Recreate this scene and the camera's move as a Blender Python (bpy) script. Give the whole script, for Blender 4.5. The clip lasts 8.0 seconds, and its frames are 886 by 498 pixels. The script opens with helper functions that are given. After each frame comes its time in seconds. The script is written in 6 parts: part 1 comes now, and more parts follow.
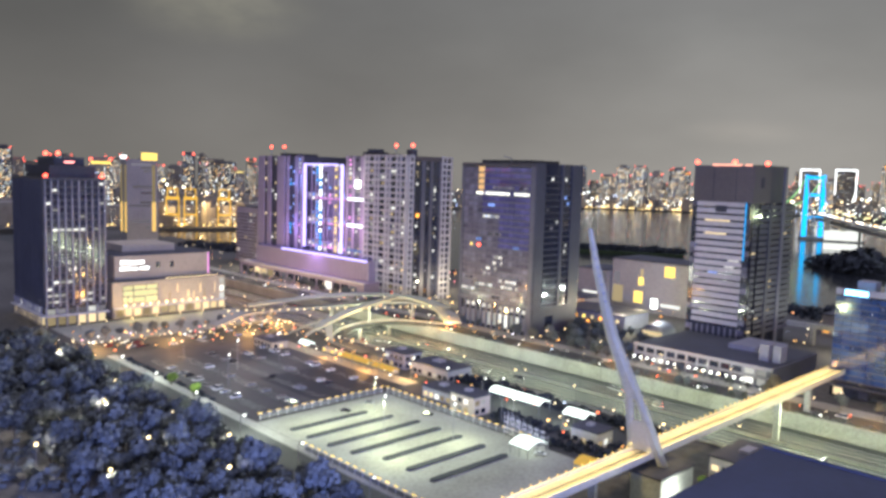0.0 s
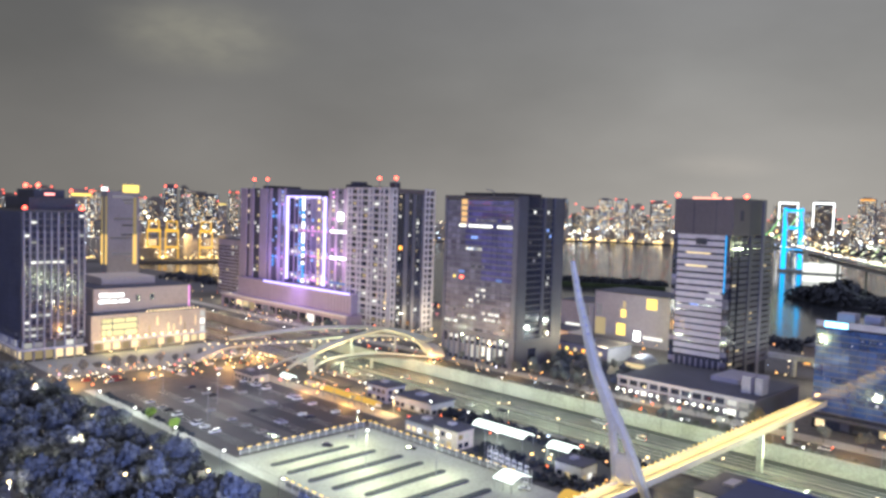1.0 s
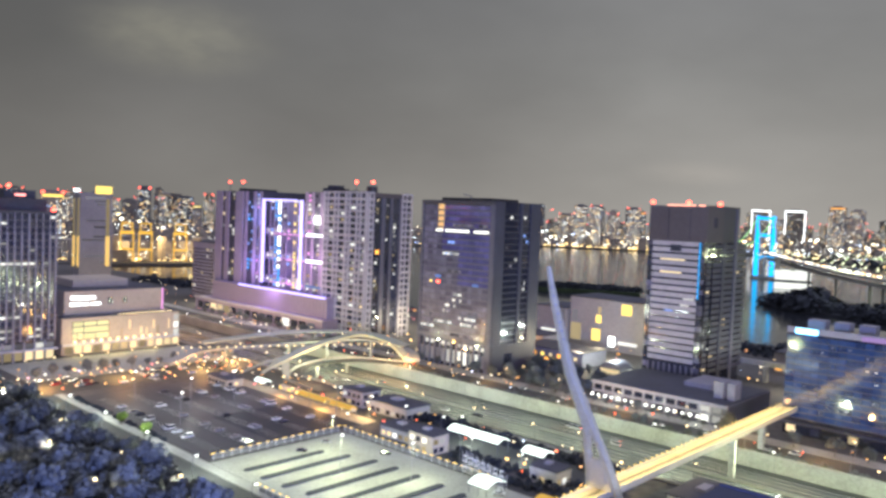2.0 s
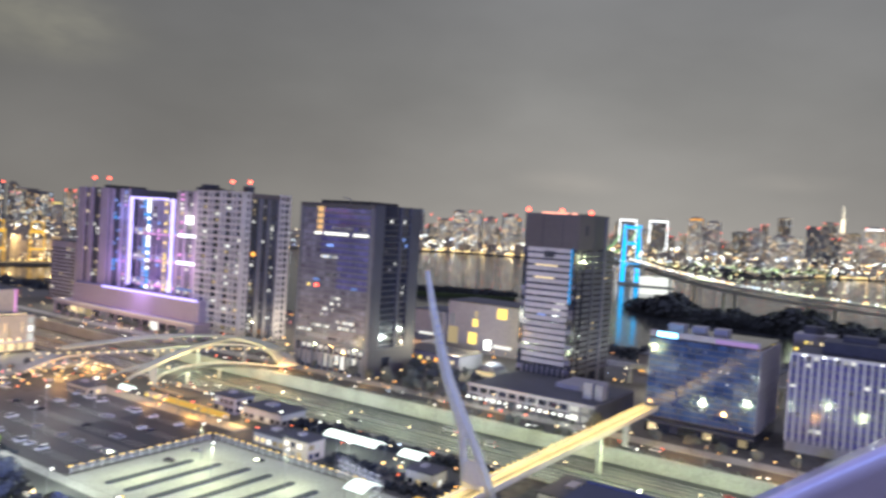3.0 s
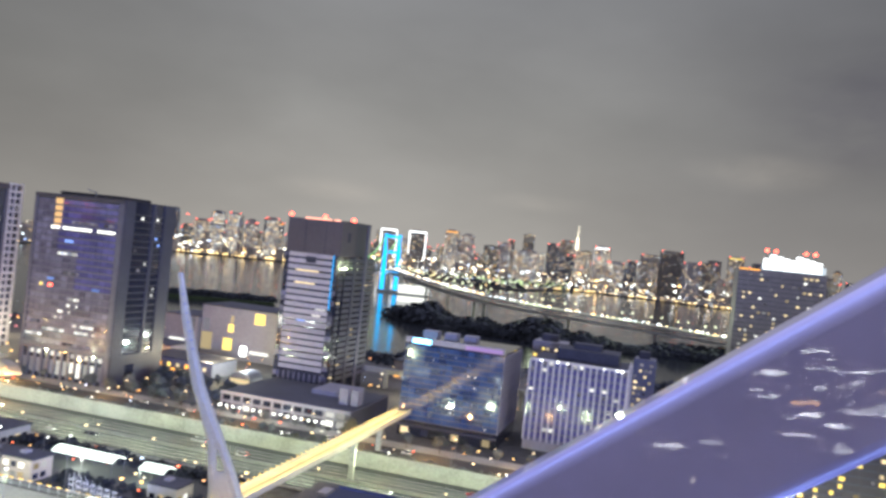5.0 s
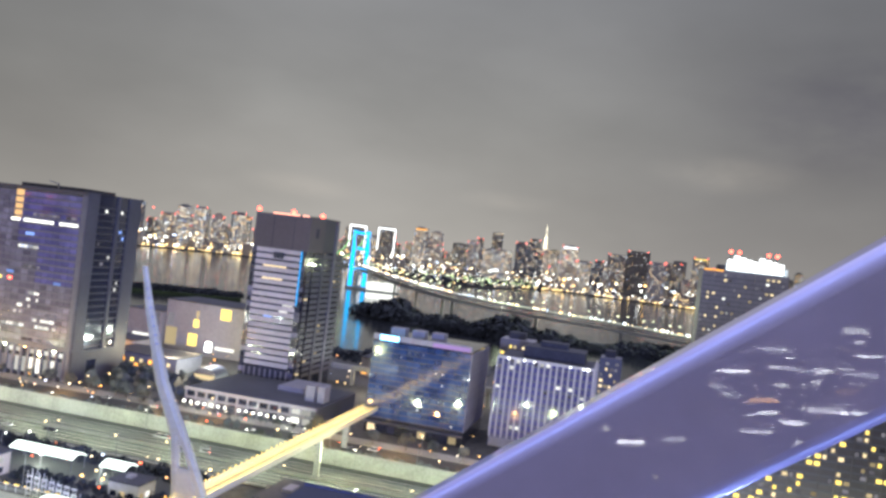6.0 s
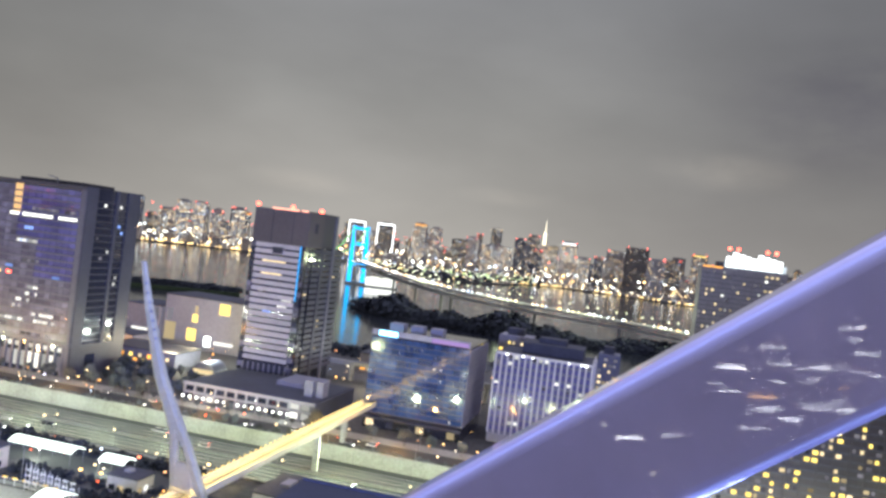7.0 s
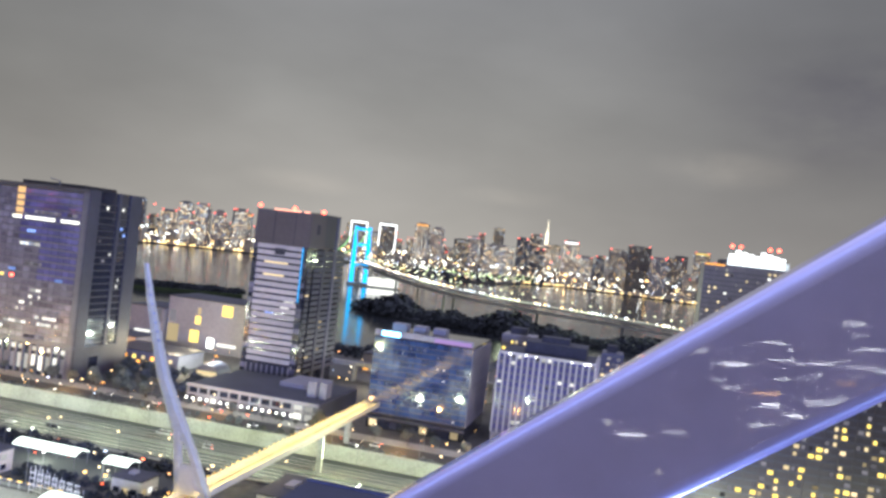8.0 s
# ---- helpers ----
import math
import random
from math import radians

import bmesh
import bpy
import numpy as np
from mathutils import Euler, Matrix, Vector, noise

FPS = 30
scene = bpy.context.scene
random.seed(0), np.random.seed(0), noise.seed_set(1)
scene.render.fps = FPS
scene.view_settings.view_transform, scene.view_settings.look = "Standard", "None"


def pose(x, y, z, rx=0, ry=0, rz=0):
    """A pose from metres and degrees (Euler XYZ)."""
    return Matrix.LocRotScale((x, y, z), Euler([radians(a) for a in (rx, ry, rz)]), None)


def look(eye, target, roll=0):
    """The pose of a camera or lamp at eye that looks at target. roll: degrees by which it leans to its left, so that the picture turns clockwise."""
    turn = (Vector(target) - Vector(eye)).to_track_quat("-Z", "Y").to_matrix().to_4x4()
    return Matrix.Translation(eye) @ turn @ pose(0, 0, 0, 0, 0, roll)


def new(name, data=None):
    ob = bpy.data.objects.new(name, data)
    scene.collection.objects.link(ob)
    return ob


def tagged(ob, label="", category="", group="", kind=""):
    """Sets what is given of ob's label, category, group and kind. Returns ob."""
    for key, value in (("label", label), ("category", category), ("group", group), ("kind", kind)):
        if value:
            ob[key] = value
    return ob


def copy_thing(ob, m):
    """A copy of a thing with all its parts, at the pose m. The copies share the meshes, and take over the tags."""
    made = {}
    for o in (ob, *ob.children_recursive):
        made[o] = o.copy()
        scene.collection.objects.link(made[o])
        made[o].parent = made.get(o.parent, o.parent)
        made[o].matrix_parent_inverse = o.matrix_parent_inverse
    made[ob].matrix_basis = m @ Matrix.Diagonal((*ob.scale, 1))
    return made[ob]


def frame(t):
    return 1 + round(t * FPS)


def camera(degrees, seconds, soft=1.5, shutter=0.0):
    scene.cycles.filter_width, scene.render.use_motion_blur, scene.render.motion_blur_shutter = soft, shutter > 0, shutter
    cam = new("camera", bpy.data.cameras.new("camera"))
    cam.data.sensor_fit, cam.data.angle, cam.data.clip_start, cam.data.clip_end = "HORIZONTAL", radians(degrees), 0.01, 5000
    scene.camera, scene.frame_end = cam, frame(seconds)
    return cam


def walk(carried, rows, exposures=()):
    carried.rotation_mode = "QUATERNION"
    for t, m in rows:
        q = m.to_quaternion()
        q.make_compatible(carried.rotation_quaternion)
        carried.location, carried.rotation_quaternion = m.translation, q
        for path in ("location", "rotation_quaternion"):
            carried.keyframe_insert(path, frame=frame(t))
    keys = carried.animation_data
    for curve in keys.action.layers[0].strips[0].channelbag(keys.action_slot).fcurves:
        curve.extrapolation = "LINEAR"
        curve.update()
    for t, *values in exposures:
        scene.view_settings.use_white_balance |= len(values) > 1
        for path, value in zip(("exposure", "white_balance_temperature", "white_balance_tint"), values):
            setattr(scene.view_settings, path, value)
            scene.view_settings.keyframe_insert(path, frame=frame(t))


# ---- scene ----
# camera: carried in a gondola about a hundred metres up
EYE_Z = 100.0
UP_BEAM = Vector((-0.346, 0.513, 0.785))
cam = camera(60.0, 8.0, soft=3.0, shutter=0.6)
PATH = [
    # seconds, lift along the beam's normal, yaw, pitch, roll
    (0.0, 0.150, 0.07, -5.46, -1.71), (0.5, 0.150, -0.83, -3.54, -1.81), (1.0, 0.148, -1.20, -3.00, -1.79),
    (1.2, 0.147, -1.30, -2.93, -1.82), (2.3, 0.142, -4.70, -2.45, -2.60), (2.5, 0.140, -6.43, -2.35, -2.80), (3.0, 0.135, -11.87, -1.85, -3.52), (3.5, 0.130, -16.82, -1.40, -4.54),
    (4.0, 0.115, -21.96, -0.83, -5.26), (4.5, 0.095, -27.10, -0.22, -5.71), (5.0, 0.070, -29.52, 0.09, -6.05),
    (5.2, 0.058, -30.55, 0.13, -6.18), (6.5, 0.002, -31.96, 0.10, -6.84), (7.0, 0.000, -31.92, -0.15, -7.00), (7.5, -0.030, -31.86, -0.19, -6.91),
    (8.0, -0.060, -31.76, -0.17, -6.55)]
walk(cam, [(t, Matrix.Translation(UP_BEAM * c) @ pose(0, 0, EYE_Z, 90 + p, r, y)) for t, c, y, p, r in PATH],
     exposures=[(0.0, -0.18, 6150, 6), (1.0, 0.0, 6150, 6), (2.5, -0.16, 6150, 6), (3.5, -0.12, 6150, 6), (4.5, -0.03, 6150, 6), (6.5, 0.11, 6150, 6), (8.0, 0.12, 6150, 6)])

# ---- night sky: low cloud lit by the city ----
world = bpy.data.worlds.new("night_sky")
scene.world = world
world.use_nodes = True
wn, wl = world.node_tree.nodes, world.node_tree.links
bg = wn["Background"]
tc = wn.new("ShaderNodeTexCoord")
sep = wn.new("ShaderNodeSeparateXYZ")
wl.new(tc.outputs["Generated"], sep.inputs[0])
ramp = wn.new("ShaderNodeValToRGB")
wl.new(sep.outputs["Z"], ramp.inputs[0])
cr = ramp.color_ramp
cr.elements[0].position, cr.elements[0].color = 0.0, (0.370, 0.332, 0.298, 1)
cr.elements[1].position, cr.elements[1].color = 1.0, (1.28, 1.24, 1.75, 1)
mid = cr.elements.new(0.18)
mid.color = (0.262, 0.245, 0.232, 1)
mid2 = cr.elements.new(0.42)
mid2.color = (0.205, 0.200, 0.214, 1)
mp = wn.new("ShaderNodeMapping")
mp.inputs["Scale"].default_value = (2.2, 2.2, 5)
wl.new(tc.outputs["Generated"], mp.inputs[0])
cloud = wn.new("ShaderNodeTexNoise")
cloud.inputs["Scale"].default_value, cloud.inputs["Detail"].default_value = 1.3, 5
wl.new(mp.outputs[0], cloud.inputs[0])
mr = wn.new("ShaderNodeMapRange")
mr.inputs[1].default_value, mr.inputs[2].default_value, mr.inputs[3].default_value, mr.inputs[4].default_value = 0.3, 0.75, 0.90, 1.16
wl.new(cloud.outputs[0], mr.inputs[0])
mul = wn.new("ShaderNodeMix")
mul.data_type, mul.blend_type = "RGBA", "MULTIPLY"
mul.inputs[0].default_value = 1
wl.new(ramp.outputs[0], mul.inputs[6])
wl.new(mr.outputs[0], mul.inputs[7])
# lens falloff put in as dimmer west and far east; a few brighter clouds
side = wn.new("ShaderNodeValToRGB")
half = wn.new("ShaderNodeMapRange")
half.inputs[1].default_value, half.inputs[2].default_value = -1.0, 1.0
wl.new(sep.outputs["X"], half.inputs[0])
wl.new(half.outputs[0], side.inputs[0])
side.color_ramp.interpolation = "EASE"
side.color_ramp.elements[1].position, side.color_ramp.elements[1].color = 0.92, (0.74, 0.74, 0.76, 1)
side.color_ramp.elements[0].position, side.color_ramp.elements[0].color = 0.06, (1.0, 1.0, 1.0, 1)
for at, v in ((0.26, 0.52), (0.40, 0.69), (0.53, 0.82), (0.66, 1.14), (0.78, 1.10)):
    side.color_ramp.elements.new(at).color = (v, v, v * 0.995, 1)
tone = wn.new("ShaderNodeMix")
tone.data_type, tone.blend_type = "RGBA", "MULTIPLY"
tone.inputs[0].default_value = 1
wl.new(mul.outputs[2], tone.inputs[6])
wl.new(side.outputs[0], tone.inputs[7])
last = tone.outputs[2]
puff = wn.new("ShaderNodeTexNoise")
puff.inputs["Scale"].default_value, puff.inputs["Detail"].default_value = 9.0, 4
wl.new(mp.outputs[0], puff.inputs[0])
for az, el, wide, flat, colour in ((-16.5, 11.5, 9.0, 2.4, (0.085, 0.075, 0.045)), (51.5, 7.6, 7.0, 3.6, (0.055, 0.045, 0.035)), (21.0, 3.6, 6.0, 4.5, (0.045, 0.036, 0.028)),
                                   (36.0, 4.2, 5.0, 5.0, (0.035, 0.028, 0.022)), (60.0, 12.0, 14.0, 2.0, (-0.03, -0.03, -0.02))):
    a, e = radians(az), radians(el)
    off = wn.new("ShaderNodeVectorMath")
    off.operation = "SUBTRACT"
    off.inputs[1].default_value = (math.sin(a) * math.cos(e), math.cos(a) * math.cos(e), math.sin(e))
    wl.new(tc.outputs["Generated"], off.inputs[0])
    squash = wn.new("ShaderNodeVectorMath")
    squash.operation = "MULTIPLY"
    squash.inputs[1].default_value = (1, 1, flat)
    wl.new(off.outputs[0], squash.inputs[0])
    dist = wn.new("ShaderNodeVectorMath")
    dist.operation = "LENGTH"
    wl.new(squash.outputs[0], dist.inputs[0])
    fade = wn.new("ShaderNodeMapRange")
    fade.interpolation_type = "SMOOTHERSTEP"
    fade.inputs[1].default_value, fade.inputs[2].default_value, fade.inputs[3].default_value, fade.inputs[4].default_value = 0.0, radians(wide), 1.0, 0.0
    wl.new(dist.outputs["Value"], fade.inputs[0])
    ragged = wn.new("ShaderNodeMath")
    ragged.operation = "MULTIPLY"
    wl.new(fade.outputs[0], ragged.inputs[0])
    wl.new(puff.outputs[0], ragged.inputs[1])
    lit = wn.new("ShaderNodeVectorMath")
    lit.operation = "SCALE"
    lit.inputs[0].default_value = [c * 2 for c in colour]
    wl.new(ragged.outputs[0], lit.inputs["Scale"])
    total = wn.new("ShaderNodeVectorMath")
    total.operation = "ADD"
    wl.new(last, total.inputs[0])
    wl.new(lit.outputs[0], total.inputs[1])
    last = total.outputs[0]
wl.new(last, bg.inputs[0])
bg.inputs[1].default_value = 1.0

GRID = -46.0          # the district's streets: x along the motorway, y across it
TURN = pose(0, 0, 0, 0, 0, GRID)


def lamp_light(u, w, z, power, colour, size=0.6):
    d = bpy.data.lights.new("street_light", "POINT")
    d.energy, d.color, d.shadow_soft_size = power, colour, size
    ob = new("street_light", d)
    ob.matrix_world = TURN @ pose(u, w, z)
    return ob


WARM, COOL, SODIUM = (1.0, 0.82, 0.50), (0.95, 1.0, 0.86), (1.0, 0.50, 0.14)
# motorway masts
for u in range(-440, 121, 40):
    lamp_light(u, 321, 5.0, 15500, (0.92, 1.0, 0.60), 1.0)
    lamp_light(u + 20, 297, 4.0, 12500, (0.90, 1.0, 0.66), 1.0)
# car parks
for u, w in ((-245, 172), (-245, 200), (-222, 185), (-198, 172), (-198, 200)):
    lamp_light(u, w, 12, 15500, (0.95, 1.0, 0.56), 1.0)
for u, w, e in ((-372, 176, 9000), (-318, 172, 3500), (-345, 216, 9000), (-342, 190, 11000)):
    lamp_light(u, w, 15, e, (1.0, 0.95, 0.80), 1.0)
# streets with sodium lamps
for u, w in ((-425, 150), (-425, 195), (-418, 240), (-432, 268), (-350, 345)):
    lamp_light(u, w, 7, 30000, SODIUM, 0.8)
for u, w in ((-230, 350), (-200, 352), (-140, 352), (-60, 352), (0, 350), (-290, 352), (-100, 352)):
    lamp_light(u, w, 7, 9000, SODIUM, 0.8)
for u, w in ((-300, 141), (-250, 143), (-350, 143), (-395, 140)):
    lamp_light(u, w, 10, 20000, COOL, 0.8)
for u, w in ((-620, 345), (-560, 345), (-500, 345)):
    lamp_light(u, w, 14, 26000, (1.0, 0.7, 0.35), 1.0)
# the footbridge's parapet lamps
for u in (-129.3, -122.7):
    d = bpy.data.lights.new("handrail_light", "AREA")
    d.shape, d.size, d.size_y, d.energy, d.color = "RECTANGLE", 0.3, 286, 21000, (1.0, 0.74, 0.24)
    new("handrail_light", d).matrix_world = TURN @ pose(u, 240, 16.4)
# mall front, hotel forecourt and the waterside shops
for u, w, z, e, c in ((-496, 200, 7, 6500, (1.0, 0.74, 0.26)), (-496, 222, 7, 6500, (1.0, 0.74, 0.26)), (-498, 246, 7, 4200, (1.0, 0.76, 0.30)), (-250, 425, 8, 9000, WARM),
                      (-222, 450, 8, 9000, WARM), (-215, 366, 4, 900, COOL), (-190, 366, 4, 900, COOL), (-165, 366, 4, 900, COOL),
                      (-212, 250, 4, 5000, COOL), (-184, 250, 4, 3500, COOL), (-300, 236.5, 4, 6000, SODIUM), (-335, 236.5, 4, 4000, SODIUM), (-276, 247, 4, 7000, (1.0, 0.6, 0.2))):
    lamp_light(u, w, z, e, c)
# violet and pink neon of the broadcasting centre
for u, z, c in ((-600, 50, (0.45, 0.3, 1.0)), (-592, 92, (0.35, 0.4, 1.0)), (-556, 66, (0.6, 0.4, 1.0)), (-514, 92, (1.0, 0.75, 0.8)), (-512, 56, (0.95, 0.5, 0.9))):
    lamp_light(u, 380, z, 14000, c, 2.0)
lamp_light(-556, 376, 36, 30000, (0.6, 0.35, 1.0), 2.0)
for u, w in ((-376, 298), (-372, 334), (-350, 262), (-318, 258)):
    lamp_light(u, w, 8, 14000, SODIUM, 0.6)
lamp_light(-110, 212, 6, 7000, COOL, 0.5)
# park lamps among the trees
PARK = [(-430, 120), (-405, 98), (-392, 122), (-372, 84), (-352, 118), (-340, 96), (-322, 122), (-312, 78), (-296, 108), (-284, 88), (-268, 122), (-262, 74), (-246, 104),
        (-232, 126), (-226, 84), (-206, 112), (-190, 90), (-418, 75), (-385, 64), (-350, 66)]
for u, w in PARK:
    lamp_light(u, w, 8.5, 4600, (1.0, 0.88, 0.72), 0.5)
# waterfront streets and squares
for u, w, c in ((-282, 440, WARM), (-258, 446, COOL), (-430, 420, WARM), (-350, 455, SODIUM), (-290, 480, WARM), (-240, 490, COOL), (-150, 480, WARM), (-110, 520, WARM), (-140, 590, COOL),
                (-60, 480, SODIUM), (-20, 480, COOL), (60, 480, COOL), (-480, 470, WARM), (-560, 480, SODIUM), (-700, 400, WARM), (-760, 360, WARM), (-640, 300, SODIUM), (-560, 300, SODIUM)):
    lamp_light(u, w, 14, 30000, c, 0.5)
# the great wheel's own blue and violet lamps, on its lower rim beside and below the gondola
wheel = bpy.data.lights.new("wheel_lamps", "AREA")
wheel.shape, wheel.size, wheel.energy, wheel.color = "DISK", 50, 1400000, (0.29, 0.36, 1.0)
wheel_ob = new("wheel_lamps", wheel)
wheel_ob.matrix_world = look((45, 14, 48), (-110, 330, 8))

# ---- materials ----
def mat(name, colour, rough=0.7, metal=0.0, grain=0.6, broad=0.05, vary=0.25, bump=0.15, coat=0.0, each=0.0, ior=1.5):
    """A surface with fine grain and broad stains, sizes per metre; each: how far single pieces differ."""
    m = bpy.data.materials.new(name)
    m.use_nodes = True
    n, l = m.node_tree.nodes, m.node_tree.links
    p = n["Principled BSDF"]
    geo = n.new("ShaderNodeNewGeometry")
    fine, wide = n.new("ShaderNodeTexNoise"), n.new("ShaderNodeTexNoise")
    fine.inputs["Scale"].default_value, fine.inputs["Detail"].default_value = grain, 5
    wide.inputs["Scale"].default_value, wide.inputs["Detail"].default_value = broad, 4
    for t in (fine, wide):
        l.new(geo.outputs["Position"], t.inputs["Vector"])
    add = n.new("ShaderNodeMath")
    add.operation = "ADD"
    l.new(fine.outputs[0], add.inputs[0])
    l.new(wide.outputs[0], add.inputs[1])
    rng = n.new("ShaderNodeMapRange")
    rng.inputs[1].default_value, rng.inputs[2].default_value = 0.65, 1.35
    rng.inputs[3].default_value, rng.inputs[4].default_value = 1 - vary, 1 + vary
    l.new(add.outputs[0], rng.inputs[0])
    last = rng.outputs[0]
    if each:
        info, er = n.new("ShaderNodeObjectInfo"), n.new("ShaderNodeMapRange")
        er.inputs[3].default_value, er.inputs[4].default_value = 1 - each, 1 + each
        l.new(info.outputs["Random"], er.inputs[0])
        mm = n.new("ShaderNodeMath")
        mm.operation = "MULTIPLY"
        l.new(last, mm.inputs[0])
        l.new(er.outputs[0], mm.inputs[1])
        last = mm.outputs[0]
    mix = n.new("ShaderNodeVectorMath")
    mix.operation = "SCALE"
    mix.inputs[0].default_value = colour
    l.new(last, mix.inputs["Scale"])
    l.new(mix.outputs[0], p.inputs["Base Color"])
    rr = n.new("ShaderNodeMapRange")
    rr.inputs[3].default_value, rr.inputs[4].default_value = max(0.02, rough - 0.08), min(1, rough + 0.08)
    l.new(fine.outputs[0], rr.inputs[0])
    l.new(rr.outputs[0], p.inputs["Roughness"])
    p.inputs["Metallic"].default_value = metal
    p.inputs["Coat Weight"].default_value = coat
    p.inputs["IOR"].default_value = ior
    if bump:
        b = n.new("ShaderNodeBump")
        b.inputs["Strength"].default_value, b.inputs["Distance"].default_value = bump, 0.3
        l.new(fine.outputs[0], b.inputs["Height"])
        l.new(b.outputs[0], p.inputs["Normal"])
    return m


def glow(name, colour, strength, low=0.35):
    """A lamp or a lit pane; single pieces differ in brightness."""
    m = bpy.data.materials.new(name)
    m.use_nodes = True
    n, l = m.node_tree.nodes, m.node_tree.links
    n.remove(n["Principled BSDF"])
    e, info, r = n.new("ShaderNodeEmission"), n.new("ShaderNodeObjectInfo"), n.new("ShaderNodeMapRange")
    e.inputs[0].default_value = (*colour, 1)
    r.inputs[3].default_value, r.inputs[4].default_value = strength * low, strength
    l.new(info.outputs["Random"], r.inputs[0])
    l.new(r.outputs[0], e.inputs[1])
    l.new(e.outputs[0], n["Material Output"].inputs[0])
    m.cycles.emission_sampling = "NONE"
    return m


def specks(name, strength, tints=((1.0, 0.50, 0.14, 1), (1.0, 0.72, 0.34, 1), (0.9, 0.9, 0.8, 1), (0.35, 0.33, 0.28, 1), (0.75, 0.85, 0.9, 1), (0.25, 0.35, 0.75, 1))):
    """Many small lights in one mesh, each island of its own colour and brightness."""
    m = bpy.data.materials.new(name)
    m.use_nodes = True
    n, l = m.node_tree.nodes, m.node_tree.links
    n.remove(n["Principled BSDF"])
    e, geo, r = n.new("ShaderNodeEmission"), n.new("ShaderNodeNewGeometry"), n.new("ShaderNodeValToRGB")
    c = r.color_ramp
    c.elements[0].position, c.elements[0].color = 0.0, tints[0]
    c.elements[1].position, c.elements[1].color = 1.0, tints[5]
    for p, col in zip((0.25, 0.5, 0.75, 0.93), tints[1:5]):
        c.elements.new(p).color = col
    l.new(geo.outputs["Random Per Island"], r.inputs[0])
    l.new(r.outputs[0], e.inputs[0])
    e.inputs[1].default_value = strength
    l.new(e.outputs[0], n["Material Output"].inputs[0])
    m.cycles.emission_sampling = "NONE"
    return m


asphalt = mat("asphalt", (0.052, 0.055, 0.052), 0.75, grain=1.2, broad=0.04, vary=0.35)
lot_asphalt = mat("lot_asphalt", (0.055, 0.053, 0.056), 0.7, grain=0.8, broad=0.03, vary=0.45)
pale_paving = mat("pale_paving", (0.34, 0.34, 0.30), 0.8, grain=0.7, broad=0.05, vary=0.3)
concrete = mat("concrete", (0.36, 0.36, 0.33), 0.8, grain=0.8, broad=0.08, vary=0.3)
soil = mat("soil", (0.09, 0.085, 0.08), 0.9, grain=0.3, broad=0.01, vary=0.6)
grass_mat = mat("grass", (0.045, 0.07, 0.03), 0.9, grain=1.5, broad=0.1, vary=0.5)
line_paint = mat("line_paint", (0.75, 0.75, 0.70), 0.6, vary=0.2)
facade_pale = mat("facade_pale", (0.58, 0.55, 0.57), 0.6, grain=0.4, broad=0.05, vary=0.15, each=0.06)
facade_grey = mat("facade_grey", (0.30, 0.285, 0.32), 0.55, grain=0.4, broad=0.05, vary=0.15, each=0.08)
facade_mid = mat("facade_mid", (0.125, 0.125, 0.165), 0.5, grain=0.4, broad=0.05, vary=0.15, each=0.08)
# lighter grey puts the haze over the far skyline into the wall colour
facade_hazed = mat("facade_hazed", (0.34, 0.31, 0.30), 0.7, grain=0.1, broad=0.02, vary=0.3, bump=0.0, each=0.5)
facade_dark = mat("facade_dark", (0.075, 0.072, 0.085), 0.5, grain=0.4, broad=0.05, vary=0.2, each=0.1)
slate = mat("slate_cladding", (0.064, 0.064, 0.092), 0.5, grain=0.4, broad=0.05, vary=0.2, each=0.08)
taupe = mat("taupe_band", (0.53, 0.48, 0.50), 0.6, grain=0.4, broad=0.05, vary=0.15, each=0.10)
glass_grey = mat("grey_glass", (0.155, 0.148, 0.205), 0.22, grain=0.15, broad=0.05, vary=0.4, bump=0.01, coat=0.1, each=0.4, ior=1.5)
facade_purple = mat("facade_lilac", (0.36, 0.30, 0.40), 0.6, grain=0.4, broad=0.05, vary=0.15, each=0.06)
cream = mat("cream_wall", (0.50, 0.42, 0.33), 0.7, grain=0.5, broad=0.06, vary=0.15)
brown_crown = mat("brown_cladding", (0.105, 0.088, 0.098), 0.5, grain=0.5, broad=0.05, vary=0.15)
roof_dark = mat("roof_dark", (0.06, 0.06, 0.075), 0.8, grain=0.5, broad=0.05, vary=0.35)
roof_navy = mat("roof_navy", (0.032, 0.036, 0.058), 0.7, grain=0.4, broad=0.05, vary=0.3)
steel_white = mat("white_steel", (0.68, 0.66, 0.70), 0.45, grain=1.0, broad=0.1, vary=0.1, bump=0.05)
pylon_paint = mat("pylon_paint", (0.33, 0.30, 0.20), 0.5, grain=0.8, broad=0.1, vary=0.14, bump=0.05)
steel_grey = mat("grey_steel", (0.25, 0.25, 0.26), 0.45, 0.6, vary=0.15, bump=0.05)
glass_dark = mat("dark_glass", (0.028, 0.032, 0.056), 0.08, 0.0, grain=0.15, broad=0.05, vary=0.3, bump=0.01, coat=0.4, each=0.3, ior=1.9)
glass_blue = mat("blue_glass", (0.035, 0.070, 0.19), 0.05, 0.0, grain=0.15, broad=0.05, vary=0.25, bump=0.004, coat=0.5, each=0.3, ior=2.5)
# violet: a reflection coloured in on the office block, plain tint on the ribbed one
glass_violet = mat("violet_glass", (0.12, 0.115, 0.31), 0.10, 0.0, grain=0.15, broad=0.05, vary=0.3, bump=0.008, coat=0.5, each=0.25, ior=2.0)
leaf = mat("leaf", (0.110, 0.120, 0.120), 0.7, grain=0.9, broad=0.1, vary=0.5, bump=0.0, each=0.35)
